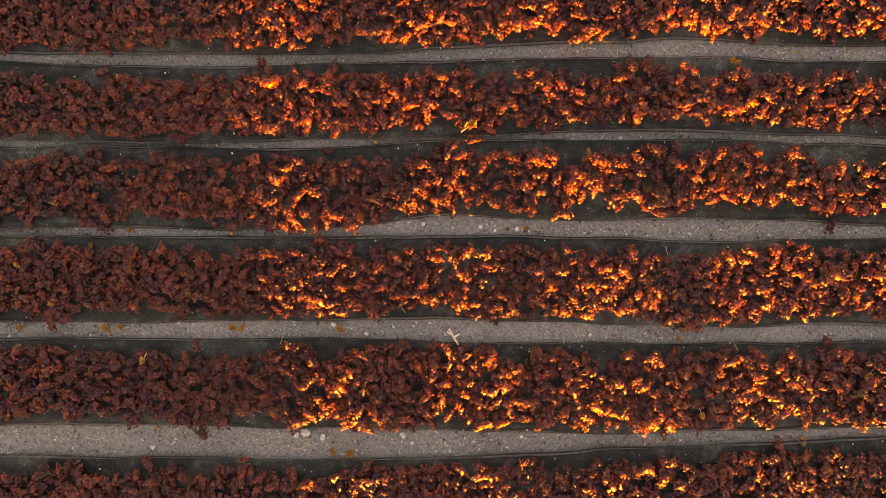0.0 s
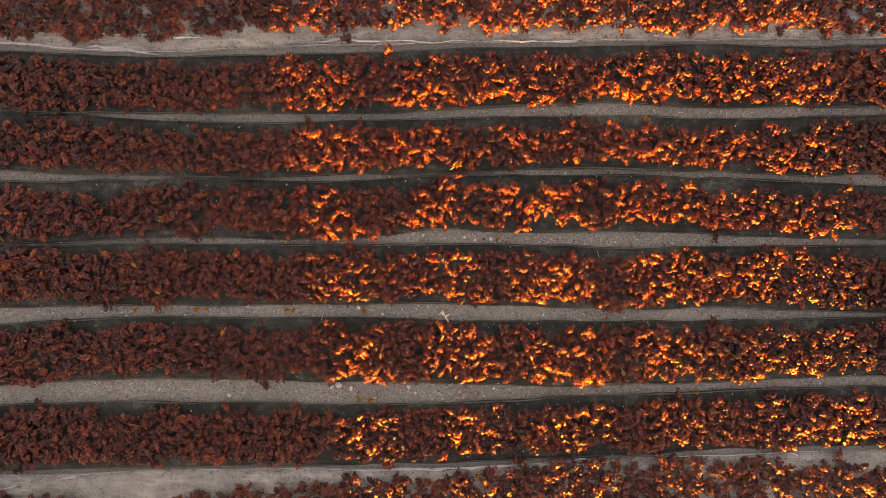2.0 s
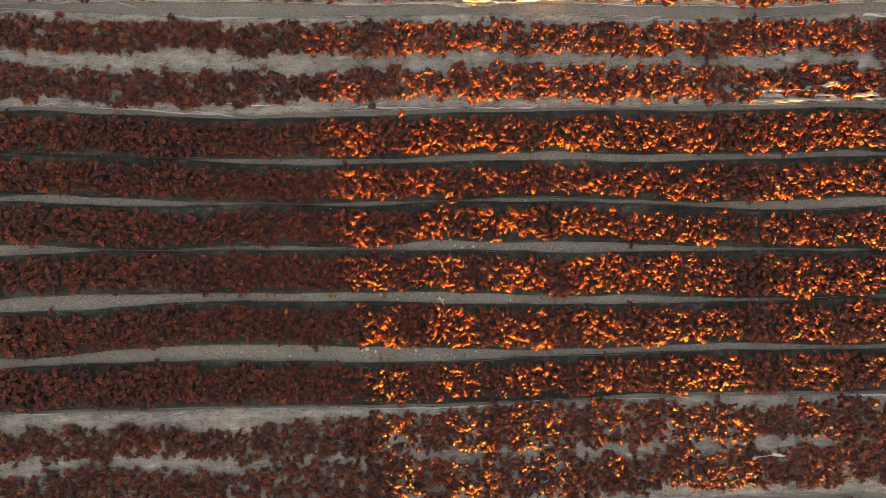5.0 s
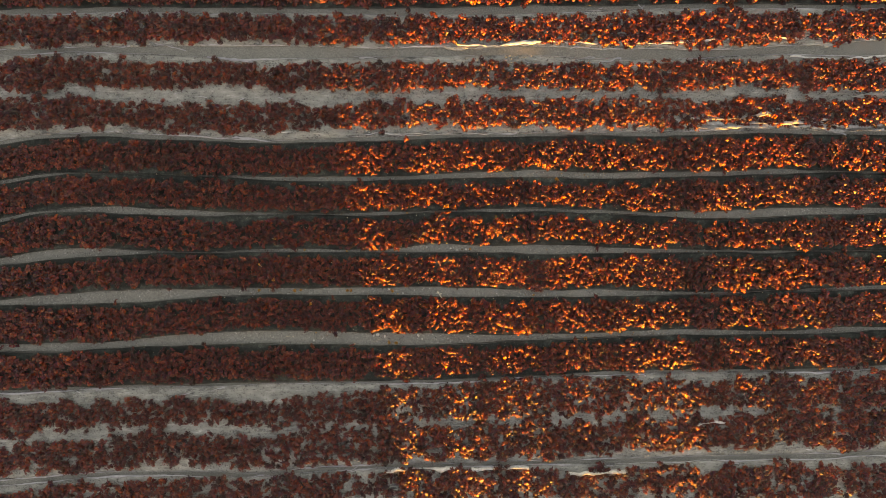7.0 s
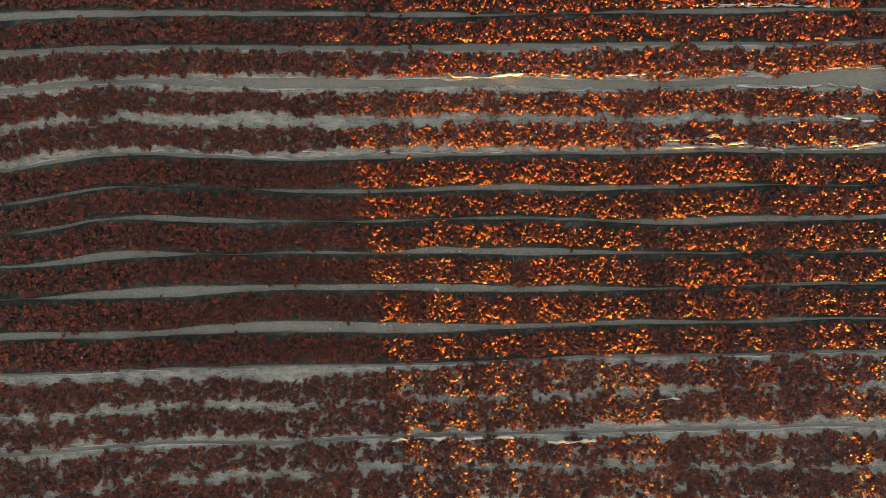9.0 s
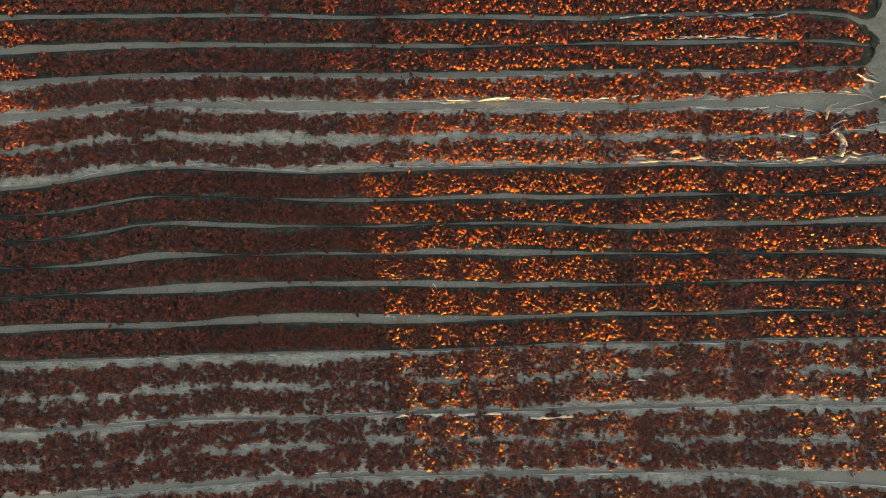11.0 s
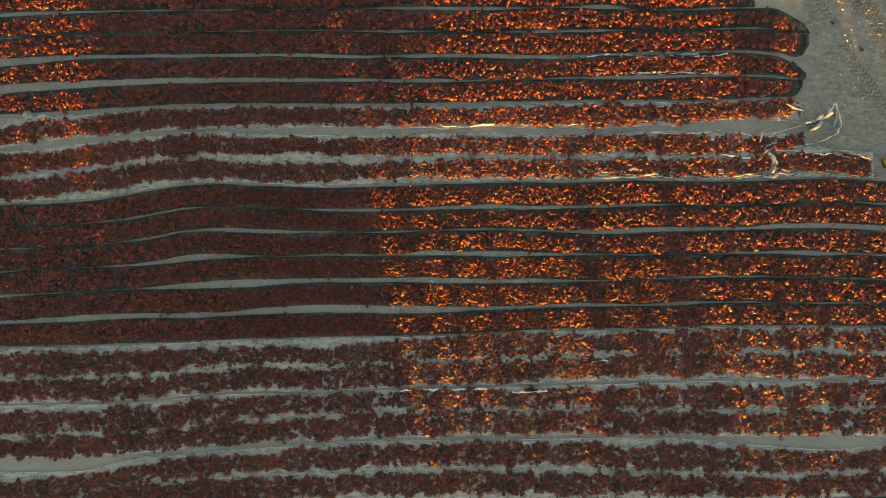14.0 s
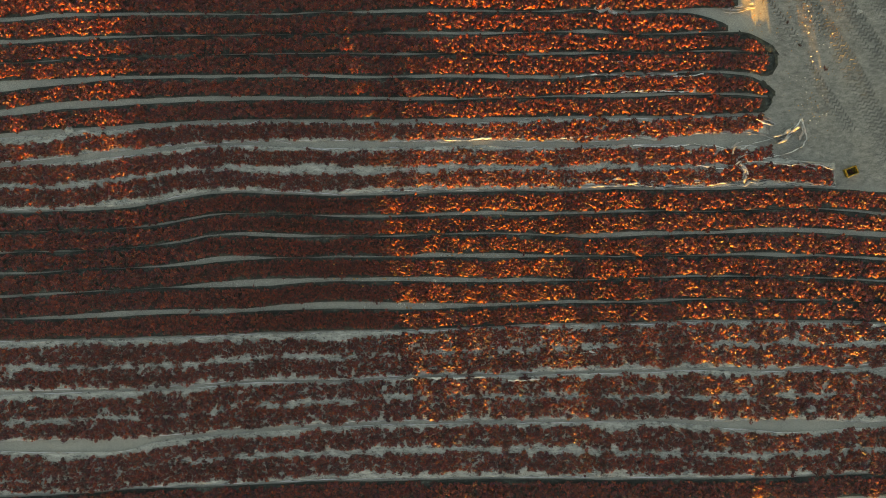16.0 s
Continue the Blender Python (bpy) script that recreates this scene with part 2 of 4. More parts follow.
L4_LOW = [549, 549, 549, 559, 567, 576, 583, 585, 585, 584, 585, 584, 583, 580, 577, 577, 576, 574, 572, 569, 568, 574, 576, 577, 580, 578, 566, 553, 550, 547, 545, 545, 545]
L5_UP = [491, 491, 491, 505, 513, 519, 520, 522, 525, 526, 525, 523, 521, 519, 518, 515, 516, 512, 512, 511, 516, 519, 519, 519, 519, 517, 513, 510, 507, 504, 501, 501, 501]
L5_LOW = [471, 471, 471, 478, 489, 495, 499, 505, 509, 510, 511, 512, 511, 510, 509, 506, 505, 506, 507, 509, 510, 509, 508, 509, 512, 512, 506, 505, 504, 503, 501, 501, 501]
L6_UP = [413, 413, 413, 423, 427, 431, 436, 442, 447, 450, 451, 451, 449, 448, 447, 446, 447, 448, 449, 448, 450, 449, 450, 448, 448, 452, 454, 453, 452, 451, 449, 449, 449]
L6_LOW = [400, 400, 400, 408, 415, 421, 425, 432, 438, 441, 443, 443, 440, 440, 439, 435, 435, 436, 437, 441, 443, 444, 443, 442, 443, 446, 444, 442, 441, 440, 439, 439, 439]
P12_UP = [320, 320, 320, 325, 335, 349, 354, 362, 373, 377, 380, 380, 380, 381, 377, 374, 375, 376, 376, 371, 371, 368, 374, 377, 385, 390, 389, 388, 387, 386, 385, 385, 385]
P12_LOW = [303, 303, 303, 314, 323, 330, 339, 350, 364, 370, 371, 367, 360, 358, 359, 360, 361, 363, 361, 355, 353, 357, 362, 361, 357, 350, 353, 315, 300, 297, 293, 293, 293]
B1_UP = [164, 164, 164, 166, 169, 172, 177, 190, 208, 221, 223, 219, 213, 209, 213, 216, 219, 220, 221, 222, 222, 223, 226, 224, 223, 224, 228, 228, 225, 224, 224, 224, 224]
B1_LOW = [160, 160, 160, 160, 163, 165, 171, 184, 202, 215, 218, 213, 209, 206, 207, 209, 213, 215, 216, 217, 216, 218, 221, 218, 216, 217, 221, 222, 220, 213, 205, 205, 205]
G1_UP = [96, 96, 96, 96, 101, 104, 108, 118, 136, 151, 152, 149, 147, 144, 145, 145, 149, 153, 155, 151, 151, 152, 157, 153, 151, 151, 156, 158, 157, 152, 144, 144, 144]
G1_LOW = [94, 94, 94, 95, 101, 104, 107, 112, 129, 147, 151, 149, 146, 138, 137, 138, 141, 143, 143, 140, 142, 145, 148, 150, 149, 150, 154, 157, 154, 145, 135, 135, 135]
G2_UP = [34, 34, 34, 32, 36, 36, 43, 52, 69, 85, 92, 88, 83, 80, 79, 81, 83, 86, 87, 83, 80, 83, 87, 89, 88, 89, 96, 98, 94, 88, 83, 82, 82]
G2_LOW = [26, 26, 27, 30, 32, 36, 43, 50, 60, 81, 82, 76, 75, 77, 76, 75, 82, 81, 83, 78, 74, 69, 73, 77, 78, 80, 83, 84, 80, 72, 67, 67, 67]
G3_UP = [-34, -34, -34, -34, -30, -24, -21, -16, -4, 13, 17, 11, 10, 16, 15, 14, 24, 21, 23, 19, 15, 14, 12, 12, 12, 18, 21, 18, 15, 9, 4, 4, 4]
G3_LOW = [-42, -42, -42, -39, -32, -24, -22, -20, -15, -5, 3, 8, 9, 10, 9, 10, 11, 9, 7, 7, 9, 10, 9, 12, 11, 12, 11, 7, 8, 3, -5, -5, -5]
G4_UP = [-110, -110, -109, -105, -100, -95, -91, -86, -79, -68, -61, -57, -57, -55, -55, -53, -53, -56, -58, -57, -60, -61, -59, -53, -49, -50, -53, -56, -57, -61, -66, -66, -66]
G4_LOW = [-117, -117, -117, -111, -105, -99, -92, -88, -86, -85, -83, -78, -70, -65, -66, -66, -68, -70, -70, -69, -66, -64, -59, -58, -55, -55, -55, -57, -60, -65, -71, -71, -71]
G5_UP = [-185, -185, -185, -181, -175, -168, -160, -157, -156, -155, -152, -142, -135, -131, -132, -134, -136, -138, -137, -134, -129, -128, -130, -124, -122, -122, -126, -124, -125, -131, -136, -136, -136]
G5_LOW = [-189, -189, -189, -188, -185, -182, -178, -172, -169, -169, -165, -159, -155, -154, -155, -156, -154, -150, -145, -141, -138, -136, -135, -133, -128, -127, -127, -129, -129, -131, -136, -136, -136]
B6_UP = [-256, -256, -255, -253, -251, -250, -248, -244, -240, -236, -231, -228, -225, -222, -220, -220, -218, -214, -209, -203, -200, -198, -198, -195, -190, -189, -189, -189, -191, -193, -196, -196, -196]
B6_LOW = [-259, -259, -259, -257, -255, -253, -252, -248, -244, -240, -234, -231, -229, -225, -223, -223, -222, -217, -212, -207, -204, -202, -201, -199, -194, -192, -192, -192, -194, -196, -199, -199, -199]
S12_UP = [-428, -428, -427, -423, -419, -417, -414, -410, -403, -396, -387, -384, -385, -385, -375, -371, -368, -365, -361, -359, -356, -352, -349, -346, -341, -340, -342, -341, -337, -333, -328, -328, -328]
S12_LOW = [-435, -435, -434, -429, -425, -422, -420, -417, -410, -401, -392, -389, -391, -390, -380, -375, -372, -369, -366, -365, -360, -357, -355, -352, -347, -347, -349, -348, -344, -340, -335, -335, -335]
S23_UP = [-589, -589, -589, -584, -581, -580, -577, -569, -560, -551, -541, -533, -528, -523, -515, -513, -512, -511, -510, -509, -508, -504, -502, -500, -504, -509, -507, -501, -503, -508, -509, -509, -509]
S23_LOW = [-619, -619, -620, -621, -623, -620, -614, -584, -571, -563, -553, -545, -537, -530, -526, -522, -520, -519, -517, -515, -514, -511, -509, -509, -517, -527, -533, -540, -536, -527, -522, -522, -522]
C1_UP = [-768, -768, -767, -762, -757, -749, -739, -734, -730, -725, -720, -716, -709, -706, -704, -702, -699, -696, -694, -693, -692, -692, -692, -690, -688, -688, -686, -683, -675, -669, -666, -665, -665]
C1_LOW = [-772, -772, -771, -766, -761, -753, -743, -738, -734, -729, -724, -719, -712, -709, -708, -705, -702, -700, -698, -697, -696, -696, -696, -694, -692, -691, -689, -686, -678, -673, -669, -669, -669]
P1_UP = [372, 372, 373, 381, 392, 409, 409, 422, 431, 436, 439, 439, 435, 435, 435, 428, 427, 426, 427, 433, 435, 438, 436, 436, 438, 443, 445, 444, 443, 442, 441, 441, 441]
P1_LOW = [323, 323, 323, 329, 340, 356, 360, 368, 377, 382, 385, 385, 387, 390, 382, 378, 381, 383, 380, 375, 374, 372, 380, 380, 390, 395, 398, 397, 396, 395, 394, 394, 394]
P2A_UP = [299, 299, 300, 305, 310, 318, 332, 343, 352, 359, 358, 353, 355, 344, 347, 346, 349, 350, 344, 345, 347, 350, 350, 348, 344, 340, 342, 366, 365, 364, 363, 363, 363]
P2A_LOW = [252, 252, 252, 251, 251, 263, 272, 284, 298, 303, 306, 304, 308, 301, 296, 296, 299, 301, 300, 299, 293, 300, 300, 297, 299, 292, 303, 324, 323, 322, 321, 321, 321]
P2B_UP = [230, 230, 230, 234, 234, 246, 258, 268, 281, 287, 287, 274, 276, 279, 272, 281, 280, 283, 284, 283, 279, 280, 282, 279, 281, 285, 294, 292, 286, 285, 285, 285, 285]
P2B_LOW = [175, 175, 175, 175, 179, 187, 198, 210, 224, 233, 235, 229, 223, 225, 232, 229, 234, 232, 231, 230, 228, 233, 233, 230, 233, 234, 246, 245, 232, 231, 231, 231, 231]
S1A_UP = [-280, -280, -280, -278, -271, -265, -271, -267, -259, -261, -257, -254, -248, -251, -246, -234, -226, -219, -218, -213, -210, -214, -207, -205, -201, -203, -201, -197, -203, -200, -203, -203, -203]
S1A_LOW = [-335, -335, -335, -336, -340, -340, -337, -329, -329, -318, -307, -300, -298, -301, -298, -300, -294, -288, -280, -275, -272, -264, -270, -264, -266, -258, -257, -254, -259, -256, -259, -259, -259]
S1B_UP = [-354, -354, -354, -353, -353, -353, -352, -349, -344, -331, -324, -312, -312, -316, -305, -303, -296, -295, -291, -287, -283, -278, -274, -271, -271, -272, -272, -267, -273, -273, -270, -270, -270]
S1B_LOW = [-415, -415, -415, -417, -413, -411, -413, -407, -397, -387, -380, -371, -369, -374, -368, -365, -361, -357, -351, -345, -343, -339, -335, -334, -329, -327, -335, -335, -334, -333, -333, -333, -333]
S2A_UP = [-456, -456, -454, -447, -444, -442, -437, -431, -423, -411, -402, -397, -393, -392, -384, -380, -375, -374, -376, -371, -368, -371, -365, -363, -362, -359, -359, -359, -355, -354, -354, -354, -354]
S2A_LOW = [-521, -521, -520, -514, -511, -509, -501, -502, -498, -483, -467, -453, -447, -443, -435, -431, -431, -429, -426, -426, -423, -428, -431, -425, -426, -423, -425, -420, -418, -422, -421, -421, -421]
S2B_UP = [-534, -534, -533, -528, -523, -517, -515, -508, -500, -485, -472, -473, -461, -454, -446, -442, -439, -438, -435, -433, -436, -432, -435, -432, -434, -436, -435, -430, -429, -425, -421, -421, -421]
S2B_LOW = [-586, -586, -585, -580, -577, -576, -572, -565, -557, -544, -536, -529, -524, -519, -514, -508, -508, -501, -501, -499, -497, -500, -500, -496, -498, -500, -498, -494, -493, -492, -489, -488, -488]
S3A_UP = [-627, -627, -628, -639, -647, -635, -628, -606, -587, -574, -567, -562, -547, -541, -534, -533, -531, -526, -526, -524, -523, -529, -532, -529, -533, -539, -543, -546, -543, -528, -527, -527, -527]
S3A_LOW = [-716, -716, -717, -717, -708, -698, -679, -658, -645, -631, -622, -617, -612, -607, -599, -598, -595, -595, -595, -588, -590, -594, -597, -600, -600, -602, -603, -601, -599, -591, -588, -587, -587]
S3B_UP = [-726, -726, -724, -719, -714, -700, -681, -665, -654, -643, -636, -631, -630, -629, -624, -617, -615, -611, -611, -612, -613, -615, -615, -618, -617, -618, -621, -611, -607, -602, -598, -598, -598]
S3B_LOW = [-750, -750, -750, -751, -752, -745, -737, -726, -720, -712, -709, -700, -692, -684, -683, -682, -679, -671, -675, -671, -673, -673, -669, -674, -673, -675, -677, -673, -671, -663, -665, -665, -665]


def edge(cm):
    """A smooth line through the heights of one edge, as a function of x."""
    y = np.array(cm) / 100.0

    def at(x):
        u = np.clip(np.asarray(x, float) + 16, 0, 31.999)
        i = np.floor(u).astype(int)
        f = u - i
        p0, p1, p2, p3 = y[np.maximum(i - 1, 0)], y[i], y[i + 1], y[np.minimum(i + 2, 32)]
        m1, m2 = (p2 - p0) / 2, (p3 - p1) / 2
        return (2 * f**3 - 3 * f**2 + 1) * p1 + (f**3 - 2 * f**2 + f) * m1 + (3 * f**2 - 2 * f**3) * p2 + (f**3 - f**2) * m2
    return at


def shifted(cm, by):
    return [v + by for v in cm]


# ---- ground ----
def dip(x, y):
    """The yard beside the strips falls off gently to the north."""
    s = np.clip((np.asarray(x) - 9.7) / 0.9, 0, 1)
    return -0.07 * s * s * (3 - 2 * s) * np.clip(np.asarray(y) - 2.3, 0, 12)


def ground():
    xs = np.concatenate([[-900, -300, -120, -60, -35], np.arange(-22, 22.1, 0.4), [35, 60, 120, 300, 900]])
    ys = np.concatenate([[-900, -300, -120, -60, -35], np.arange(-14, 14.1, 0.4), [35, 60, 120, 300, 900]])
    gx, gy = np.meshgrid(xs, ys)
    z = -0.012 + 0.006 * wave2(gx, gy, 3, 0.9) + 0.005 * wave2(gx, gy, 4, 2.2) + dip(gx, gy)
    idx = np.arange(gx.size).reshape(gx.shape)
    faces = np.stack([idx[:-1, :-1], idx[:-1, 1:], idx[1:, 1:], idx[1:, :-1]], -1).reshape(-1, 4)
    ob = new("ground", mesh_from("ground", np.stack([gx, gy, z], -1).reshape(-1, 3), faces, SOIL))
    tagged(ob, "grey gravelly soil, dry and compacted", "ground", kind="structure")


ground()


def taper(x, end, length):
    """0 along a strip, growing to 1 at its rounded end."""
    s = np.clip((x - (end - length)) / length, 0, 1)
    return 1 - np.sqrt(np.maximum(1 - s * s, 0))


def strip_edges(x, up, low, end, round_up, round_low, seed, ragged):
    yu = edge(up)(x) + ragged * wave(x, seed, 2.3) + 0.4 * ragged * wave(x, seed + 1, 7)
    yl = edge(low)(x) + ragged * wave(x, seed + 2, 2.3) + 0.4 * ragged * wave(x, seed + 3, 7)
    if end < 16:
        w = yu - yl
        yu, yl = yu - w * round_up * taper(x, end, 1.6 * round_up + 0.05), yl + w * round_low * taper(x, end, 0.9 * round_low + 0.05)
    return yu, yl


def sheet(name, up, low, mat, seed, start=-16.0, end=16.0, round_up=0.0, round_low=0.0, film=False, label=""):
    n = int((end - start) / (0.11 if film else 0.18)) + 1
    m = 21 if film else 11
    x = np.linspace(start, end, n)
    yu, yl = strip_edges(x, up, low, end, round_up, round_low, seed, 0.012)
    v = np.linspace(0, 1, m)
    gx = np.repeat(x[:, None], m, 1)
    gy = yl[:, None] * (1 - v) + yu[:, None] * v
    rim = np.exp(-((v - 0.0) / 0.07) ** 2) + np.exp(-((1 - v) / 0.07) ** 2)
    if film:
        # creases run along the sheet, highest near its two long edges
        low_fold = np.maximum(wave(x, seed + 11, 0.9) + 0.45 * wave(x, seed + 12, 5), 0)
        up_fold = np.maximum(wave(x, seed + 13, 0.9) + 0.45 * wave(x, seed + 14, 5), 0)
        at_low, at_up = 0.07 + 0.05 * wave(x, seed + 15, 1.4), 0.93 + 0.05 * wave(x, seed + 16, 1.4)
        z = 0.012 + 0.028 * low_fold[:, None] * np.exp(-((v - at_low[:, None]) / 0.035) ** 2) + 0.03 * up_fold[:, None] * np.exp(-((v - at_up[:, None]) / 0.045) ** 2)
        z += 0.020 * np.abs(wave2(gx * 0.3, gy, seed + 17, 9)) + 0.006 * wave2(gx, gy, seed + 18, 11)
        z *= np.minimum(1, 0.25 + np.minimum(v, 1 - v) * 12)
    else:
        z = 0.010 + 0.006 * rim * (1 + wave(x, seed + 5, 3))[:, None] + 0.005 * wave2(gx * 0.4, gy, seed + 6, 6) + 0.003 * wave2(gx, gy, seed + 7, 14)
    z = z + dip(gx, gy)
    top = np.stack([gx, gy, z], -1).reshape(-1, 3)
    under = top.copy()
    under[:, 2] -= 0.004
    idx = np.arange(n * m).reshape(n, m)
    faces = np.stack([idx[:-1, :-1], idx[1:, :-1], idx[1:, 1:], idx[:-1, 1:]], -1).reshape(-1, 4)
    around = np.concatenate([idx[:, 0], idx[-1, 1:], idx[-2::-1, -1], idx[0, -2:0:-1]])
    nxt = np.roll(around, -1)
    k = n * m
    sides = np.stack([around, around + k, nxt + k, nxt], -1)
    ob = new(name, mesh_from(name, np.concatenate([top, under]), np.concatenate([faces, faces[:, ::-1] + k, sides]), mat))
    hem("lower_hem", ob, x, yl, z[:, 0], 1, FOLD if film else HEM, seed + 31, 0.022 if film else 0.010)
    hem("upper_hem", ob, x, yu, z[:, -1], -1, FOLD if film else HEM, seed + 33, 0.022 if film else 0.010)
    return tagged(ob, label, "plastic film" if film else "drying sheet", "drying strips")


def hem(name, parent, x, y, z, inward, mat, seed, width):
    """The folded edge of a sheet: a thin double layer, here wider, there narrower."""
    w = width * np.clip(0.55 + 0.9 * wave(x, seed, 1.7) + 0.4 * wave(x, seed + 1, 6), 0.12, 2)
    if mat is FOLD:
        w = w * np.clip(0.6 + 1.4 * wave(x, seed + 1, 0.6), 0.1, 1.6)
    t = np.linspace(0, 1, 4)
    gx = np.repeat(x[:, None], 4, 1)
    gy = y[:, None] + inward * (w[:, None] * t + 0.004 + 0.3 * width * (1 + wave(x, seed + 1, 2.1))[:, None])
    gz = z[:, None] + 0.005 + (0.010 if mat is FOLD else 0.003) * np.sin(np.pi * t)[None] * (1 + wave(x, seed + 2, 4))[:, None]
    i = np.arange(gx.size).reshape(gx.shape)
    f = np.stack([i[:-1, :-1], i[1:, :-1], i[1:, 1:], i[:-1, 1:]], -1).reshape(-1, 4)
    ob = new(name, mesh_from(name, np.stack([gx, gy, gz], -1).reshape(-1, 3), f if inward > 0 else f[:, ::-1], mat))
    ob.parent = parent


DARK = "dark grey woven plastic sheet laid flat on gravel"
CLEAR = "wrinkled translucent grey plastic film laid on gravel"


# ---- bunches of grapes ----
def octa():
    v = np.array([(1, 0, 0), (0, 1, 0), (-1, 0, 0), (0, -1, 0), (0, 0, 1), (0, 0, -1)], float)
    return v, np.array([(0, 1, 4), (1, 2, 4), (2, 3, 4), (3, 0, 4), (1, 0, 5), (2, 1, 5), (3, 2, 5), (0, 3, 5)])


def bud():
    """A four-sided point, open below, that lies on a bunch."""
    v = np.array([(1, 0, -0.4), (0, 1, -0.4), (-1, 0, -0.4), (0, -1, -0.4), (0, 0, 0.75)], float)
    return v, np.array([(0, 1, 4), (1, 2, 4), (2, 3, 4), (3, 0, 4)])


OCTA, BUD = octa(), bud()


def spin(r, out):
    """A turn that points z roughly along out."""
    z = np.asarray(out, float) + r.normal(0, 0.35, 3)
    z /= np.linalg.norm(z)
    x = np.cross(r.normal(size=3), z)
    x /= np.linalg.norm(x)
    return np.stack([x, np.cross(z, x), z], 1)


def turn(r):
    q = r.normal(size=4)
    q /= np.linalg.norm(q)
    w, x, y, z = q
    return np.array([[1 - 2 * (y * y + z * z), 2 * (x * y - w * z), 2 * (x * z + w * y)], [2 * (x * y + w * z), 1 - 2 * (x * x + z * z), 2 * (y * z - w * x)], [2 * (x * z - w * y), 2 * (y * z + w * x), 1 - 2 * (x * x + y * y)]])


def bunch_shape(r, detail):
    """One bunch, about 0.12 m long, lying along x on z = 0: a lumpy heart and berries round it, tapering to one end."""
    vs, fs, count = [], [], 0

    def add(shape, centre, size, out=None):
        nonlocal count
        v = shape[0] * r.uniform(0.80, 1.18, (len(shape[0]), 1))
        v = v @ turn(r).T * size + centre if out is None else (v * size) @ spin(r, out).T + centre
        vs.append(v)
        fs.append(shape[1] + count)
        count += len(v)
    half, wide, tall = 0.053 * r.uniform(0.75, 1.25), 0.042 * r.uniform(0.8, 1.2), 0.025 * r.uniform(0.8, 1.3)
    bend = r.uniform(-0.5, 0.5)

    def berry(u, a, fill, shape, size):
        fat = (1 - 0.45 * (u + 1) / 2) * math.sqrt(max(1 - u * u, 0.12)) * fill
        x = u * half
        y = math.cos(a) * wide * fat + bend * wide * u * u
        add(shape, np.array([x, y, tall * 0.85 + abs(math.sin(a)) * tall * fat * 1.05 - 0.005]), size, (0.7 * u, 0.8 * math.cos(a), 0.25 + abs(math.sin(a))))
    if detail == 2:
        add(OCTA, (0, bend * wide * 0.2, tall * 0.8), np.array([half * 0.82, wide * 0.80, tall * 0.85]))
        for k in range(40):
            berry(r.uniform(-1, 1), r.uniform(0, 2 * math.pi), r.uniform(0.75, 1.15), BUD, r.uniform(0.0068, 0.0100) * r.uniform(0.75, 1.3, 3))
    elif detail == 1:
        add(OCTA, (0, 0, tall * 0.8), np.array([half * 0.78, wide * 0.80, tall * 0.85]))
        for k in range(13):
            berry(-0.97 + 0.16 * k, r.uniform(0, 2 * math.pi), r.uniform(0.75, 1.2), BUD, r.uniform(0.0115, 0.0165) * r.uniform(0.75, 1.3, 3) * np.array([1, 1, 0.8]))
    else:
        for u, side in ((-0.78, 0.1), (-0.45, 0.6), (-0.35, -0.5), (0.0, 0.1), (0.28, 0.65), (0.3, -0.6), (0.75, 0.0)):
            c = np.array([u * half, (side + r.uniform(-0.3, 0.3)) * wide, tall * r.uniform(0.7, 1.15)])
            add(BUD, c, r.uniform(0.020, 0.028) * np.array([r.uniform(0.9, 1.4), r.uniform(0.7, 1.1), r.uniform(0.55, 0.85)]), (0.5 * u, 0.6 * side, 0.8))
    return np.concatenate(vs), np.concatenate(fs)


SHAPES = {d: [bunch_shape(rng, d) for k in range(10)] for d in (0, 1, 2)}
SINGLE = [mesh_from("grape_bunch", v, f, GRAPE, ripeness=np.full(len(v), 0.16 + 0.8 * ((0.37 * k) % 1))) for k, (v, f) in enumerate(SHAPES[2] * 2)]


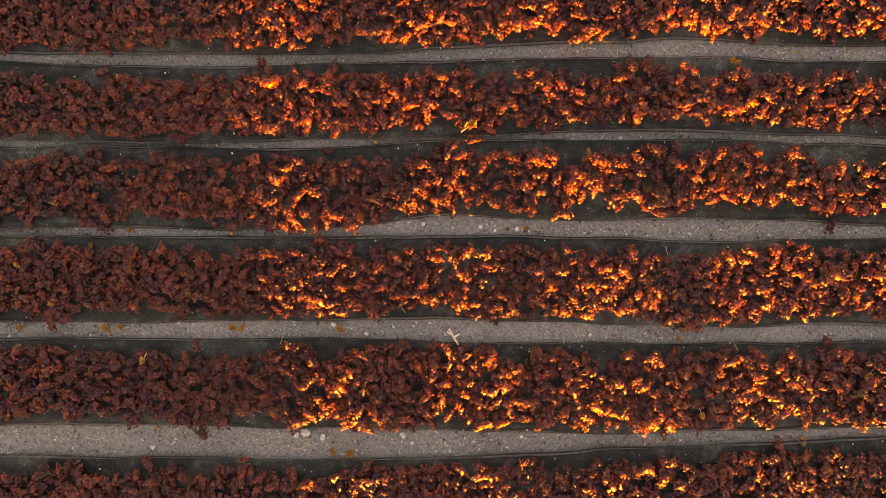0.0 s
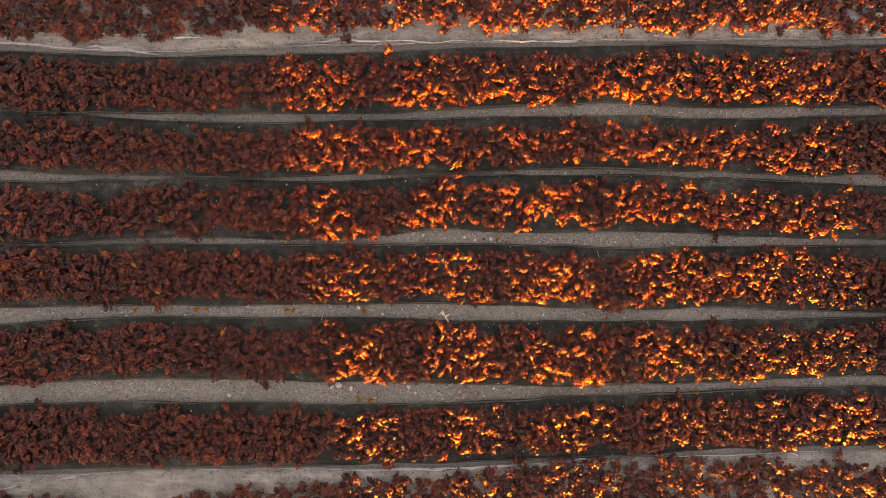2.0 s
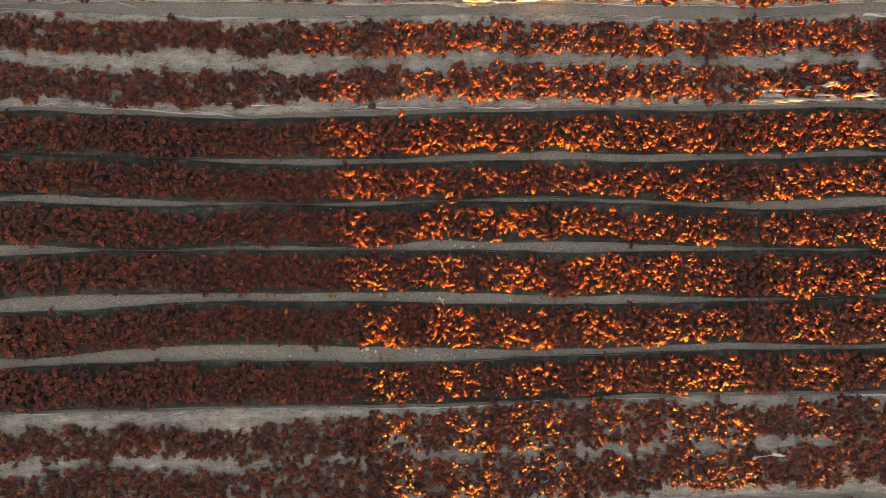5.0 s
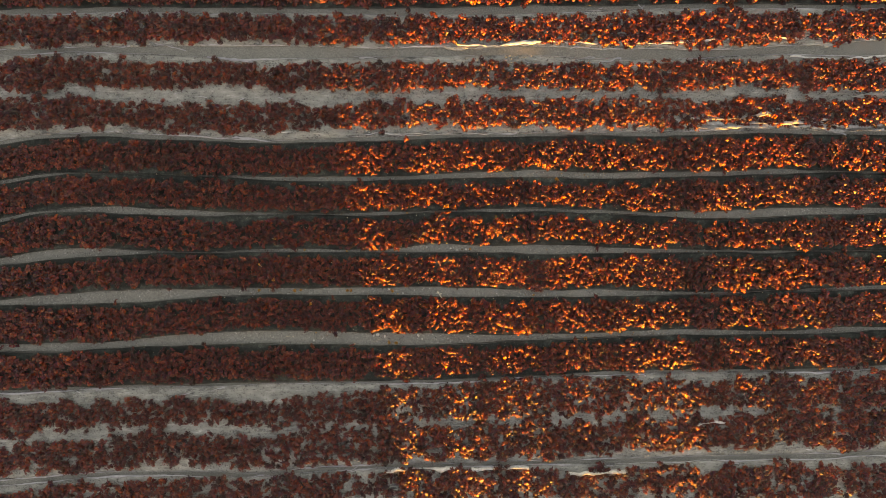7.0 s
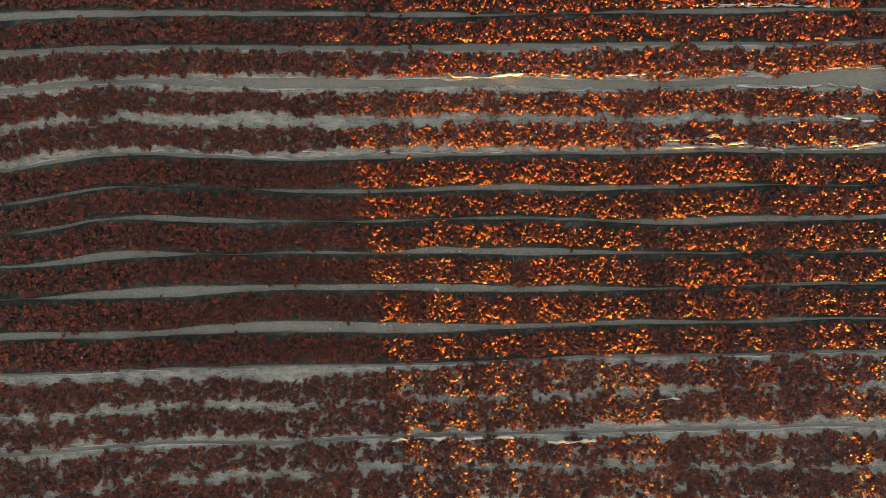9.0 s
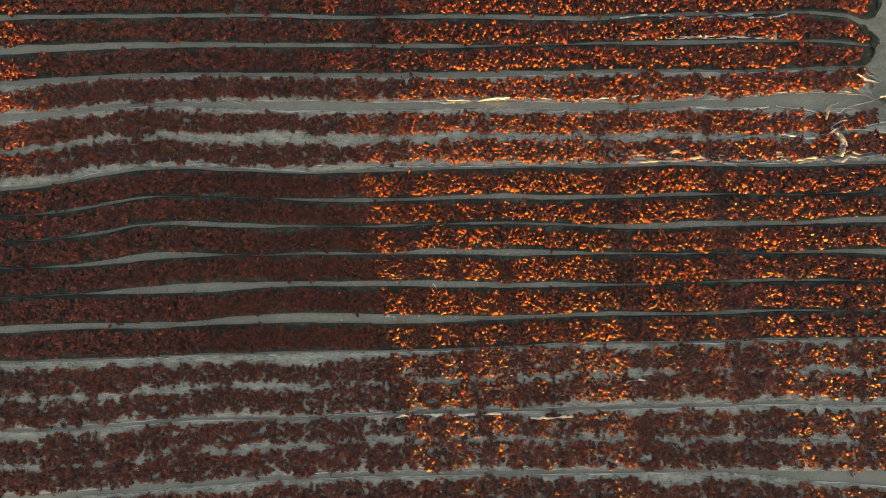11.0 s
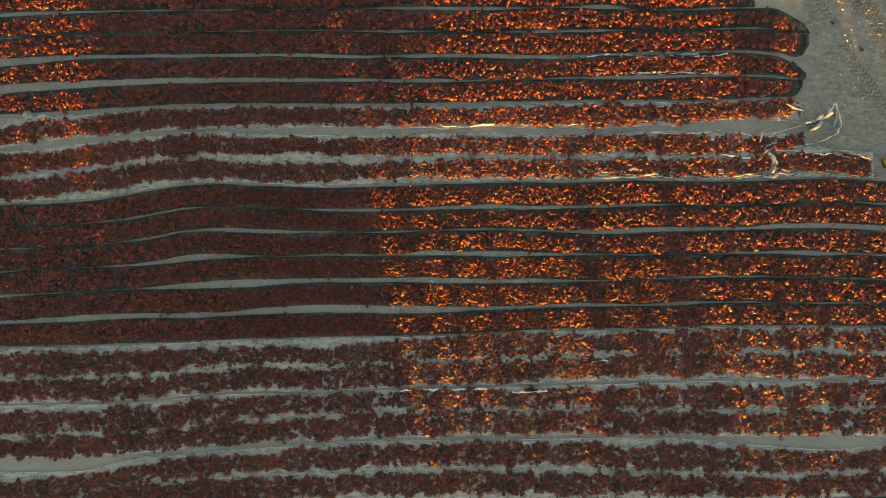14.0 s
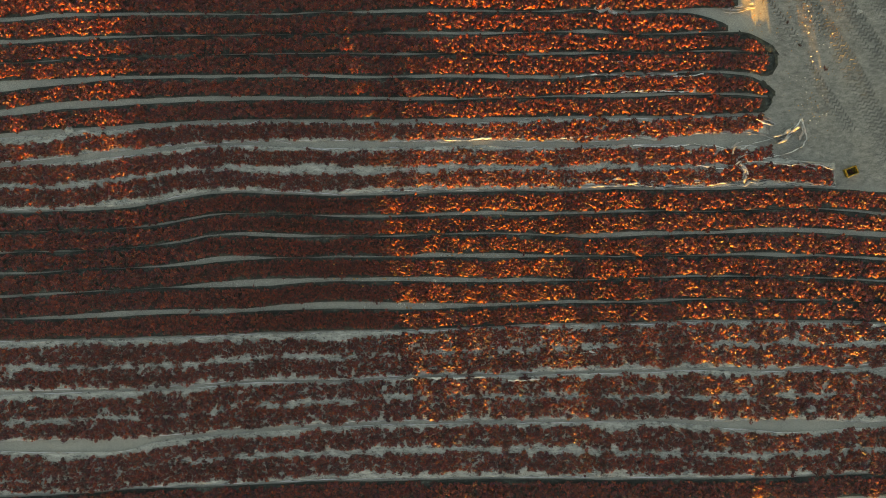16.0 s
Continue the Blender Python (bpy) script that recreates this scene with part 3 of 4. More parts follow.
def scatter(up, low, seed, start=-15.2, end=15.7, margin_up=0.0, margin_low=0.0, gaps=0.0, round_up=0.0, round_low=0.0, spread=0.05, loose=0.03, singles=None, where="a dark sheet"):
    """Bunches over one band. gaps: the share that is left bare, in patches; singles: a stretch of x whose bunches are objects of their own."""
    r = np.random.default_rng(seed)
    pitch = 0.060
    xs = np.arange(start, end, pitch)
    rows = int(1.4 / pitch)
    gx = np.repeat(xs[:, None], rows, 1) + r.uniform(-0.45, 0.45, (len(xs), rows)) * pitch
    yu, yl = strip_edges(gx.ravel(), up, low, end, round_up, round_low, seed, 0.0)
    yu, yl = yu.reshape(gx.shape) - margin_up, yl.reshape(gx.shape) + margin_low
    mid = (yu + yl) / 2
    gy = mid + (np.arange(rows) - (rows - 1) / 2) * pitch + r.uniform(-0.45, 0.45, gx.shape) * pitch
    yu = yu + spread * (wave(gx, seed + 21, 3.5) + 0.7 * wave(gx, seed + 22, 9)) - 0.015
    yl = yl + spread * (wave(gx, seed + 23, 3.5) + 0.7 * wave(gx, seed + 24, 9)) + 0.015
    bare = 0.5 * wave2(gx, gy, seed + 25, 5.5) + 0.7 * wave2(gx, gy, seed + 26, 12) + 0.5 * wave2(gx, gy, seed + 29, 19)
    keep = (gy < yu) & (gy > yl) & (bare < 0.95 - 1.6 * gaps) & (r.uniform(size=gx.shape) > loose) & (gx < end)
    stray = (r.uniform(size=gx.shape) < 0.012) & (gy < yu + 0.10) & (gy > yl - 0.08) & (gx < end)
    keep |= stray
    keep &= r.uniform(size=gx.shape) < 1 - 0.30 * np.clip(np.maximum(np.abs(gx) - 3.5, 2 * (np.abs(gy) - 2)) / 6, 0, 1)
    x, y = gx[keep], gy[keep]
    n = len(x)
    yaw, size = r.uniform(0, 2 * math.pi, n), r.uniform(0.84, 1.24, n)
    size = size * (1 + 0.22 * np.clip(np.maximum(np.abs(x) - 3.5, 2 * (np.abs(y) - 2)) / 6, 0, 1))
    z = 0.014 + np.maximum(0, 0.008 * wave2(x, y, seed + 27, 5) + 0.010 * wave2(x, y, seed + 28, 1.5) + 0.044 * r.uniform(0, 1, n) ** 2 - 0.004)
    z = z + dip(x, y)
    far = np.clip((np.maximum(np.abs(x) - 3, 2 * (np.abs(y) - 1.6))) / 2, 0, 1)
    z = z + far * r.uniform(0, 0.016, n)
    tip, lean = r.normal(0, 0.28, n), r.normal(0, 0.32, n)
    fx, fy = np.abs(x) + r.uniform(0, 1.6, n), np.abs(y) + r.uniform(0, 0.5, n)
    level = np.where((fx < 3.7) & (fy < 2.05), 2, np.where((fx < 7.4) & (fy < 4.2), 1, 0))
    kind = r.integers(0, 10, n)
    alone = (x > singles[0]) & (x < singles[1]) if singles else np.zeros(n, bool)
    for i in np.nonzero(alone)[0]:
        ob = new("grape_bunch", SINGLE[kind[i] + 10 * (i % 2)])
        ob.matrix_basis = Matrix.LocRotScale((x[i], y[i], z[i]), Euler((lean[i], tip[i], yaw[i])), (size[i],) * 3)
        tagged(ob, "small bunch of shrivelled red-brown grapes drying on " + where, "grape bunch", "drying grape bunches")
    vs, fs, tones, count = [], [], [], 0
    tone = r.uniform(0, 1, n)
    tone = np.where(level == 2, 0.16 + 0.8 * tone, tone)
    for d in (0, 1, 2):
        for k in range(10):
            pick = np.nonzero((level == d) & (kind == k) & ~alone)[0]
            if not len(pick):
                continue
            v, f = SHAPES[d][k]
            c, s, ct, st = np.cos(yaw[pick]), np.sin(yaw[pick]), np.cos(tip[pick]), np.sin(tip[pick])
            cl, sl = np.cos(lean[pick])[:, None], np.sin(lean[pick])[:, None]
            py, up_z = v[None, :, 1] * cl - v[None, :, 2] * sl, v[None, :, 1] * sl + v[None, :, 2] * cl
            px = v[None, :, 0] * ct[:, None] + up_z * st[:, None]
            pz = up_z * ct[:, None] - v[None, :, 0] * st[:, None]
            q = size[pick][:, None]
            out = np.stack([(px * c[:, None] - py * s[:, None]) * q + x[pick][:, None], (px * s[:, None] + py * c[:, None]) * q + y[pick][:, None], pz * q + z[pick][:, None]], -1)
            vs.append(out.reshape(-1, 3))
            tones.append(np.repeat(tone[pick], len(v)))
            fs.append((f[None] + (np.arange(len(pick)) * len(v))[:, None, None]).reshape(-1, 3) + count)
            count += len(pick) * len(v)
    ob = new("grape_row", mesh_from("grape_row", np.concatenate(vs), np.concatenate(fs), GRAPE, ripeness=np.concatenate(tones)))
    tagged(ob, "long row of red-brown grape bunches drying on " + where, "drying grapes", "rows of drying grapes", "stuff")


def dark_row(up, low, seed, end=16.0, round_up=0.0, round_low=0.0, singles=None, gaps=0.02, mu=0.08, ml=0.05, bare_end=0.14, loose=0.03):
    laid = sheet("drying_sheet", up, low, SHEET, seed, end=end, round_up=round_up, round_low=round_low, label=DARK)
    scatter(up, low, seed + 50, end=min(end - bare_end, 15.7), margin_up=mu, margin_low=ml, gaps=gaps, round_up=round_up, round_low=round_low, singles=singles, loose=loose)
    return laid


dark_row(shifted(L1_UP, 72), L1_UP, 1000, end=9.5)
dark_row(L1_LOW, L2_UP, 1100, end=9.2, round_up=0.45)
UPPER_LAID = dark_row(L2_LOW, L3_UP, 1200, end=10.9, round_up=0.95, bare_end=0.4)
dark_row(L3_LOW, L4_UP, 1300, end=10.85, round_low=0.6, bare_end=0.3)
LOWER_LAID = dark_row(L4_LOW, L5_UP, 1400, end=10.75, round_up=0.7, bare_end=0.3)
dark_row(L5_LOW, L6_UP, 1500, end=10.65, round_low=0.7, bare_end=0.3)
dark_row(B1_LOW, G1_UP, 2000)
dark_row(G1_LOW, G2_UP, 2100)
dark_row(G2_LOW, G3_UP, 2200, singles=(-0.62, 0.76), gaps=0.10, loose=0.10)
dark_row(G3_LOW, G4_UP, 2300, singles=(-0.66, 0.62))
dark_row(G4_LOW, G5_UP, 2400)
dark_row(G5_LOW, B6_UP, 2500)
dark_row(C1_LOW, shifted(C1_LOW, -70), 2600)

FILMS = [sheet("plastic_film", L6_LOW, P12_UP, FILM, 3000, end=10.5, film=True, label=CLEAR)]
scatter(P1_UP, P1_LOW, 3050, end=10.25, gaps=0.08, where="clear film")
FILMS.append(sheet("plastic_film", P12_LOW, B1_UP, FILM, 3100, end=12.5, film=True, round_up=0.0, label=CLEAR))
scatter(P2A_UP, P2A_LOW, 3150, end=10.6, gaps=0.12, where="clear film")
scatter(P2B_UP, P2B_LOW, 3160, end=12.35, gaps=0.12, where="clear film")
for upper, lower, seed in ((B6_LOW, S12_UP, 3200), (S12_LOW, S23_UP, 3300), (S23_LOW, C1_UP, 3400)):
    FILMS.append(sheet("plastic_film", upper, lower, FILM, seed, film=True, label=CLEAR))
for upper, lower, seed, gaps in ((S1A_UP, S1A_LOW, 3250, 0.10), (S1B_UP, S1B_LOW, 3260, 0.12), (S2A_UP, S2A_LOW, 3350, 0.18), (S2B_UP, S2B_LOW, 3360, 0.18), (S3A_UP, S3A_LOW, 3450, 0.16), (S3B_UP, S3B_LOW, 3460, 0.16)):
    scatter(upper, lower, seed, gaps=gaps + 0.05, loose=0.12, spread=0.075, where="clear film")


# ---- unseen hedge and trees, added south of the field to shape the low sun's shade ----
def leaf_cloud(name, centres, size, parent, seed):
    r = np.random.default_rng(seed)
    n = len(centres)
    a = r.normal(size=(n, 3))
    a /= np.linalg.norm(a, axis=1)[:, None]
    b = np.cross(a, r.normal(size=(n, 3)))
    b /= np.linalg.norm(b, axis=1)[:, None]
    s = r.uniform(0.6, 1.2, (n, 1)) * size
    v = np.stack([centres - a * s, centres + b * s * 0.55, centres + a * s, centres - b * s * 0.55], 1).reshape(-1, 3)
    ob = new(name, mesh_from(name, v, np.arange(4 * n).reshape(-1, 4), FOLIAGE, False))
    ob.parent = parent
    return ob


HEDGE_Y = -34.0
CAST = math.tan(radians(SUN_UP)) / math.cos(radians(SUN_SIDE))     # height of the light over the hedge for each metre north of it
SLIP = -HEDGE_Y * math.tan(radians(SUN_SIDE))                      # how far east of a shaded place its hedge stands


def hedge_height(x):
    """The unseen hedge's top, shaped for its shade: it shades the field as far north as the second list says; thin
    shoots stand out of it for narrow dark bands.
    """
    s = np.asarray(x) - SLIP
    reach = np.interp(s, [-60, -10.4, -9.4, -9.1, -1.5, -1.2, 0.6, 1.2, 3.1, 4.4, 5.5, 7.5, 9, 14.5, 17, 60], [5.4, 5.4, 4.8, 7.4, 7.4, -4.4, -4.4, -3.3, -1.9, -1.2, -1.8, -2.2, -3.2, -4.6, 0, 14])
    top = (reach - HEDGE_Y) * CAST + 0.17 * wave(s + 7, 71, 1.1) + 0.14 * wave(s + 7, 72, 3.5)
    for at, width, high in ((-0.40, 0.10, 1.0), (0.63, 0.07, 0.9), (1.75, 0.11, 0.9), (2.85, 0.07, 0.6), (4.6, 0.3, 1.0), (7.0, 0.2, 0.9), (8.5, 0.15, 0.8), (9.6, 0.15, 0.7), (10.8, 0.2, 0.7), (12.1, 0.16, 0.8), (13.2, 0.2, 0.8), (-10.9, 0.2, 0.5), (-12.0, 0.3, 0.6), (-13.4, 0.3, 0.6)):
        top = top + high * np.exp(-((s - at) / width) ** 2)
    return top



def hedge():
    root = tagged(new("hedge"), "unseen tall dense green hedge, added to shade the field", "hedge")
    root.location = (0, HEDGE_Y, 0)
    x = np.arange(-34, 40, 0.1)
    h = hedge_height(x) - 0.25
    prof = np.stack([np.full_like(x, -0.5), np.full_like(x, -0.35), np.full_like(x, 0.35), np.full_like(x, 0.5)], 1)
    zz = np.stack([np.zeros_like(x), h, h, np.zeros_like(x)], 1)
    v = np.stack([np.repeat(x[:, None], 4, 1), prof + 0.1 * wave2(np.repeat(x[:, None], 4, 1), zz, 73, 2), zz], -1).reshape(-1, 3)
    i = np.arange(len(v)).reshape(-1, 4)
    f = np.concatenate([np.stack([i[:-1, k], i[1:, k], i[1:, k + 1], i[:-1, k + 1]], -1) for k in range(3)])
    core = new("heart", mesh_from("heart", v, f, FOLIAGE, False))
    core.parent = root
    r = np.random.default_rng(74)
    lx = r.uniform(-34, 40, 16000)
    c = np.stack([lx, r.uniform(-0.7, 0.7, 16000), hedge_height(lx) * np.sqrt(r.uniform(0.0, 1, 16000))], -1)
    leaf_cloud("foliage", c, 0.16, root, 75)


def poplar(x, y, high, seed, girth=1.0, dense=1.0, bare=0.10):
    """An unseen tree, added for its shade. bare: the share of the trunk, from the ground, that has no leaves."""
    r = np.random.default_rng(seed)
    root = tagged(new("shade_poplar"), "unseen slender green poplar, added to shade the field", "tree", "windbreak")
    root.location = (x, y, 0)
    bm = bmesh.new()
    bmesh.ops.create_cone(bm, segments=10, radius1=0.16, radius2=0.03, depth=high * 0.95, cap_ends=True, matrix=Matrix.Translation((0, 0, high * 0.475)))
    for k in range(14):
        z, a = high * (max(0.2, bare) + (0.85 - max(0.2, bare)) * k / 13), r.uniform(0, 6.28)
        m = Matrix.Translation((0, 0, z)) @ Euler((0.5, 0, a)).to_matrix().to_4x4() @ Matrix.Translation((0, 0, 0.5 * girth))
        bmesh.ops.create_cone(bm, segments=6, radius1=0.035, radius2=0.008, depth=girth, matrix=m)
    part("trunk", bm, BARK, root)
    n = int(2600 * girth * dense)
    t = r.uniform(0, 1, n)
    wide = 0.95 * girth * np.sqrt(np.maximum(np.sin(np.pi * np.clip(t * 0.9 + 0.08, 0, 1)), 0.02)) * np.sqrt(r.uniform(0.05, 1, n))
    a = r.uniform(0, 6.28, n)
    c = np.stack([np.cos(a) * wide, np.sin(a) * wide, (bare + (1 - bare) * t) * high], -1)
    leaf_cloud("crown", c, 0.17, root, seed + 1)


hedge()
# dense unseen crowns, added to keep the western part of the strips in shade
for k, px in enumerate((-7.6, -6.4, -5.2, -4.1, -2.9)):
    poplar(px + SLIP, HEDGE_Y - 1.2, 7.2 + 0.5 * (k % 2), 80 + 3 * k)
poplar(-2.25 + SLIP, HEDGE_Y - 1.2, 7.4, 97, 0.85, 1.0)
# high crowns on bare trunks, added to shade only the northern rows
for k, px in enumerate((-0.45, 0.68)):
    poplar(px + SLIP, HEDGE_Y - 1.2, 6.6 + 0.4 * k, 111 + 3 * k, 1.05, 0.9, 0.56)
# more high crowns, added to dim the northern rows' east ends and the yard
poplar(10.4 + SLIP, HEDGE_Y - 1.2, 6.4, 125, 1.0, 0.25, 0.59)
poplar(12.4 + SLIP, HEDGE_Y - 1.2, 6.6, 131, 0.75, 0.4, 0.585)
poplar(15.3 + SLIP, HEDGE_Y - 1.2, 7.0, 119, 1.5, 0.9, 0.49)


# ---- stones, leaves and stalks ----
def pebbles(name, x, y, z, size, mat, label, seed, category="gravel"):
    r = np.random.default_rng(seed)
    n = len(x)
    v, f = OCTA
    scale = np.stack([r.uniform(0.7, 1.3, n), r.uniform(0.7, 1.3, n), r.uniform(0.45, 0.8, n)], -1) * size[:, None]
    a = r.uniform(0, 6.28, n)
    p = v[None] * scale[:, None] * r.uniform(0.8, 1.2, (n, len(v), 1))
    c, s = np.cos(a)[:, None], np.sin(a)[:, None]
    out = np.stack([p[..., 0] * c - p[..., 1] * s + x[:, None], p[..., 0] * s + p[..., 1] * c + y[:, None], p[..., 2] + z[:, None] + dip(x, y)[:, None]], -1)
    faces = (f[None] + (np.arange(n) * len(v))[:, None, None]).reshape(-1, 3)
    ob = new(name, mesh_from(name, out.reshape(-1, 3), faces, mat, False))
    return tagged(ob, label, category, kind="stuff")


def gap_gravel(upper, lower, reach, per_metre, seed):
    r = np.random.default_rng(seed)
    n = int(2 * reach * per_metre * 1.6)
    x = r.uniform(-reach, reach, n)
    u, w = edge(upper)(x), edge(lower)(x)
    keep = (r.uniform(size=n) < (u - w) / 0.25) & (wave2(x, u, seed + 1, 3) + 0.8 * r.uniform(-1, 1, n) > -0.5)
    x, u, w = x[keep], u[keep], w[keep]
    y = w + (u - w) * r.uniform(0.02, 0.98, len(x))
    pebbles("gravel", x, y, np.full(len(x), -0.006), 0.0028 + 0.009 * r.uniform(0, 1, len(x)) ** 4, STONE, "loose pale and dark grit between the sheets", seed + 2)


for upper, lower, seed in ((G1_UP, G1_LOW, 41), (G2_UP, G2_LOW, 44), (G3_UP, G3_LOW, 47), (G4_UP, G4_LOW, 50), (G5_UP, G5_LOW, 53)):
    gap_gravel(upper, lower, 8.0, 420, seed)


def crumbs():
    """Bits of stalk, skin and grit that lie on the dark sheets."""
    r = np.random.default_rng(57)
    n = 2600
    x, y = r.uniform(-6, 6, n), r.uniform(-2.2, 2.1, n)
    pebbles("crumbs", x, y, np.full(n, 0.020), 0.0025 + 0.006 * r.uniform(0, 1, n) ** 3, STRAW, "crumbs of pale stalk and skin on the sheets", 58, "crumbs")


crumbs()


def stone(x, y, size, seed):
    r = np.random.default_rng(seed)
    bm = bmesh.new()
    bmesh.ops.create_icosphere(bm, subdivisions=2, radius=size)
    for v in bm.verts:
        v.co *= 1 + 0.7 * noise.noise(v.co * 45 + Vector((seed, 0, 0)))
        v.co.z *= 0.75
    ob = part("stone", bm, STONE)
    ob.matrix_basis = pose(x, y, size * 0.25, 0, 0, r.uniform(0, 360))
    tagged(ob, "pale grey stone lying on gravelly soil", "stone", "loose stones")


for k, (x, y, size) in enumerate(((-1.03, -1.37, 0.030), (-1.10, -1.385, 0.022), (-2.17, -1.48, 0.018), (-0.30, -1.39, 0.020), (-0.82, -0.56, 0.016), (-0.57, -0.63, 0.015), (0.28, 0.17, 0.016), (-0.23, -1.45, 0.014), (0.55, 0.15, 0.018), (1.1, -0.64, 0.015), (-0.9, -1.41, 0.02), (-0.15, 0.19, 0.014))):
    stone(x, y, size, 60 + k)


def dry_leaf(x, y, z, size, yaw, seed):
    """A curled, lobed leaf with a midrib and a short stalk."""
    r = np.random.default_rng(seed)
    root = tagged(new("dry_leaf"), "curled yellow-brown dry vine leaf", "leaf", "fallen dry leaves")
    root.matrix_basis = pose(x, y, z, r.uniform(-12, 12), r.uniform(-12, 12), yaw)
    bm = bmesh.new()
    rim, centre = [], bm.verts.new((0, 0, 0.004))
    for k in range(20):
        a = 2 * math.pi * k / 20
        d = size * 0.8 * (0.84 + 0.16 * math.cos(5 * a + 0.4 * math.sin(a))) * r.uniform(0.85, 1.25)
        rim.append(bm.verts.new((d * math.cos(a), d * math.sin(a) * 0.8, 0.010 + size * (0.5 * math.sin(1.5 * a + seed) ** 2 + r.uniform(0, 0.25)))))
    for k in range(20):
        bm.faces.new((centre, rim[k], rim[(k + 1) % 20]))
    bmesh.ops.solidify(bm, geom=bm.faces[:], thickness=0.0015)
    part("blade", bm, LEAF, root)
    bm = bmesh.new()
    bmesh.ops.create_cone(bm, segments=6, radius1=0.0022, radius2=0.0014, depth=size * 1.4, cap_ends=True, matrix=Matrix.Translation((-size * 0.9, 0, 0.012)) @ Euler((0, 1.45, 0)).to_matrix().to_4x4())
    part("stalk", bm, STRAW, root)


for k, (x, y, z, size) in enumerate(((-2.85, 0.34, 0.06, 0.035), (-2.62, 0.03, 0.02, 0.03), (-3.13, -0.12, 0.06, 0.035), (-1.57, -0.59, 0.0, 0.04), (-1.50, -0.585, 0.0, 0.04), (-0.76, -0.59, 0.0, 0.045), (-3.15, -0.58, 0.0, 0.04), (-2.51, -0.59, 0.0, 0.045), (-2.40, -0.585, 0.0, 0.035), (-2.21, -0.82, 0.06, 0.04), (-0.82, -1.51, 0.0, 0.045), (-0.69, -1.52, 0.0, 0.045), (2.67, -1.43, 0.0, 0.05), (2.16, 1.39, 0.02, 0.05), (3.12, -0.93, 0.06, 0.045), (1.91, -1.23, 0.06, 0.035), (-1.87, -0.33, 0.06, 0.03), (-2.34, 0.14, 0.0, 0.03), (0.62, 0.15, 0.0, 0.03), (1.75, -0.67, 0.0, 0.03), (-2.87, -0.40, 0.06, 0.045), (0.67, -0.78, 0.05, 0.03), (0.21, 0.91, 0.07, 0.06))):
    dry_leaf(x, y, z, size, 67 * k % 360, 200 + k)


def stalk(name, points, thick, mat, label, category):
    data = bpy.data.curves.new(name, "CURVE")
    data.dimensions, data.bevel_depth, data.bevel_resolution = "3D", thick, 1
    for line in points:
        s = data.splines.new("POLY")
        s.points.add(len(line) - 1)
        for p, co in zip(s.points, line):
            p.co = (*co, 1)
    tmp = bpy.data.objects.new(name, data)
    me = bpy.data.meshes.new_from_object(tmp)
    bpy.data.objects.remove(tmp)
    me.materials.append(mat)
    return tagged(new(name, me), label, category)


stalk("forked_twig", [[(0.045, -0.595, 0.012), (0.075, -0.65, 0.014), (0.115, -0.715, 0.02)], [(0.08, -0.66, 0.014), (0.122, -0.632, 0.03)], [(0.03, -0.615, 0.01), (0.058, -0.64, 0.012)]], 0.008, PALE, "pale stripped forked twig on the gravel", "twig")
for k, (x, y) in enumerate(((1.34, 1.47), (1.27, 1.45), (1.30, 1.49), (-1.01, -1.46), (-1.07, -1.49), (-1.04, -1.44), (1.67, -0.02), (-0.61, 0.17), (0.15, -1.53), (1.46, -1.39), (2.18, -0.72), (-1.20, -0.67), (-0.36, 0.22), (-1.55, -0.47), (-0.30, -0.45), (0.9, -0.70), (2.3, 0.16), (-2.6, -1.42), (0.5, 1.40), (3.0, 1.45))):
    a, s = 2.4 * k, 0.035 + 0.02 * (k % 3)
    line = [(x + s * math.cos(a) * t, y + s * math.sin(a) * t + 0.012 * t * t, 0.012 + 0.004 * math.cos(3 * t)) for t in (-1, -0.3, 0.4, 1)]
    stalk("straw", [line], 0.0022, STRAW, "thin dry straw-coloured stalk", "straw")["group"] = "scattered straws"


# ---- loose film at the strips' ends ----
def gap_litter():
    """Straws, skins and stalk bits that lie in the gravel gaps."""
    r = np.random.default_rng(640)
    gaps = ((G1_UP, G1_LOW), (G2_UP, G2_LOW), (G3_UP, G3_LOW), (G4_UP, G4_LOW), (G5_UP, G5_LOW))
    for k in range(70):
        upper, lower = gaps[k % 5]
        x, u = r.uniform(-3.5, 5.5) if k % 2 else r.uniform(1.0, 3.6), r.uniform(0.15, 0.85)
        y = float(edge(upper)(x)) * u + float(edge(lower)(x)) * (1 - u)
        a, s, c = r.uniform(0, 6.28), r.uniform(0.015, 0.045), r.uniform(-0.4, 0.4)
        line = [(x + s * (t * math.cos(a) - c * t * t * math.sin(a)), y + s * (t * math.sin(a) + c * t * t * math.cos(a)), 0.010 + 0.004 * math.cos(3 * t)) for t in (-1, -0.3, 0.4, 1)]
        stalk("straw", [line], 0.0018, STRAW, "thin dry straw-coloured stalk", "straw")["group"] = "scattered straws"
    n = 150
    x = r.uniform(-4, 6, n)
    pick = r.integers(0, 5, n)
    y = np.zeros(n)
    for k, (upper, lower) in enumerate(gaps):
        u = r.uniform(0.1, 0.9, n)
        y = np.where(pick == k, edge(upper)(x) * u + edge(lower)(x) * (1 - u), y)
    pebbles("grape_skins", x, y, np.full(n, 0.004), 0.004 + 0.012 * r.uniform(0, 1, n) ** 2, LEAF, "scattered orange-brown grape skins on gravel", 641, "grape skins")


gap_litter()


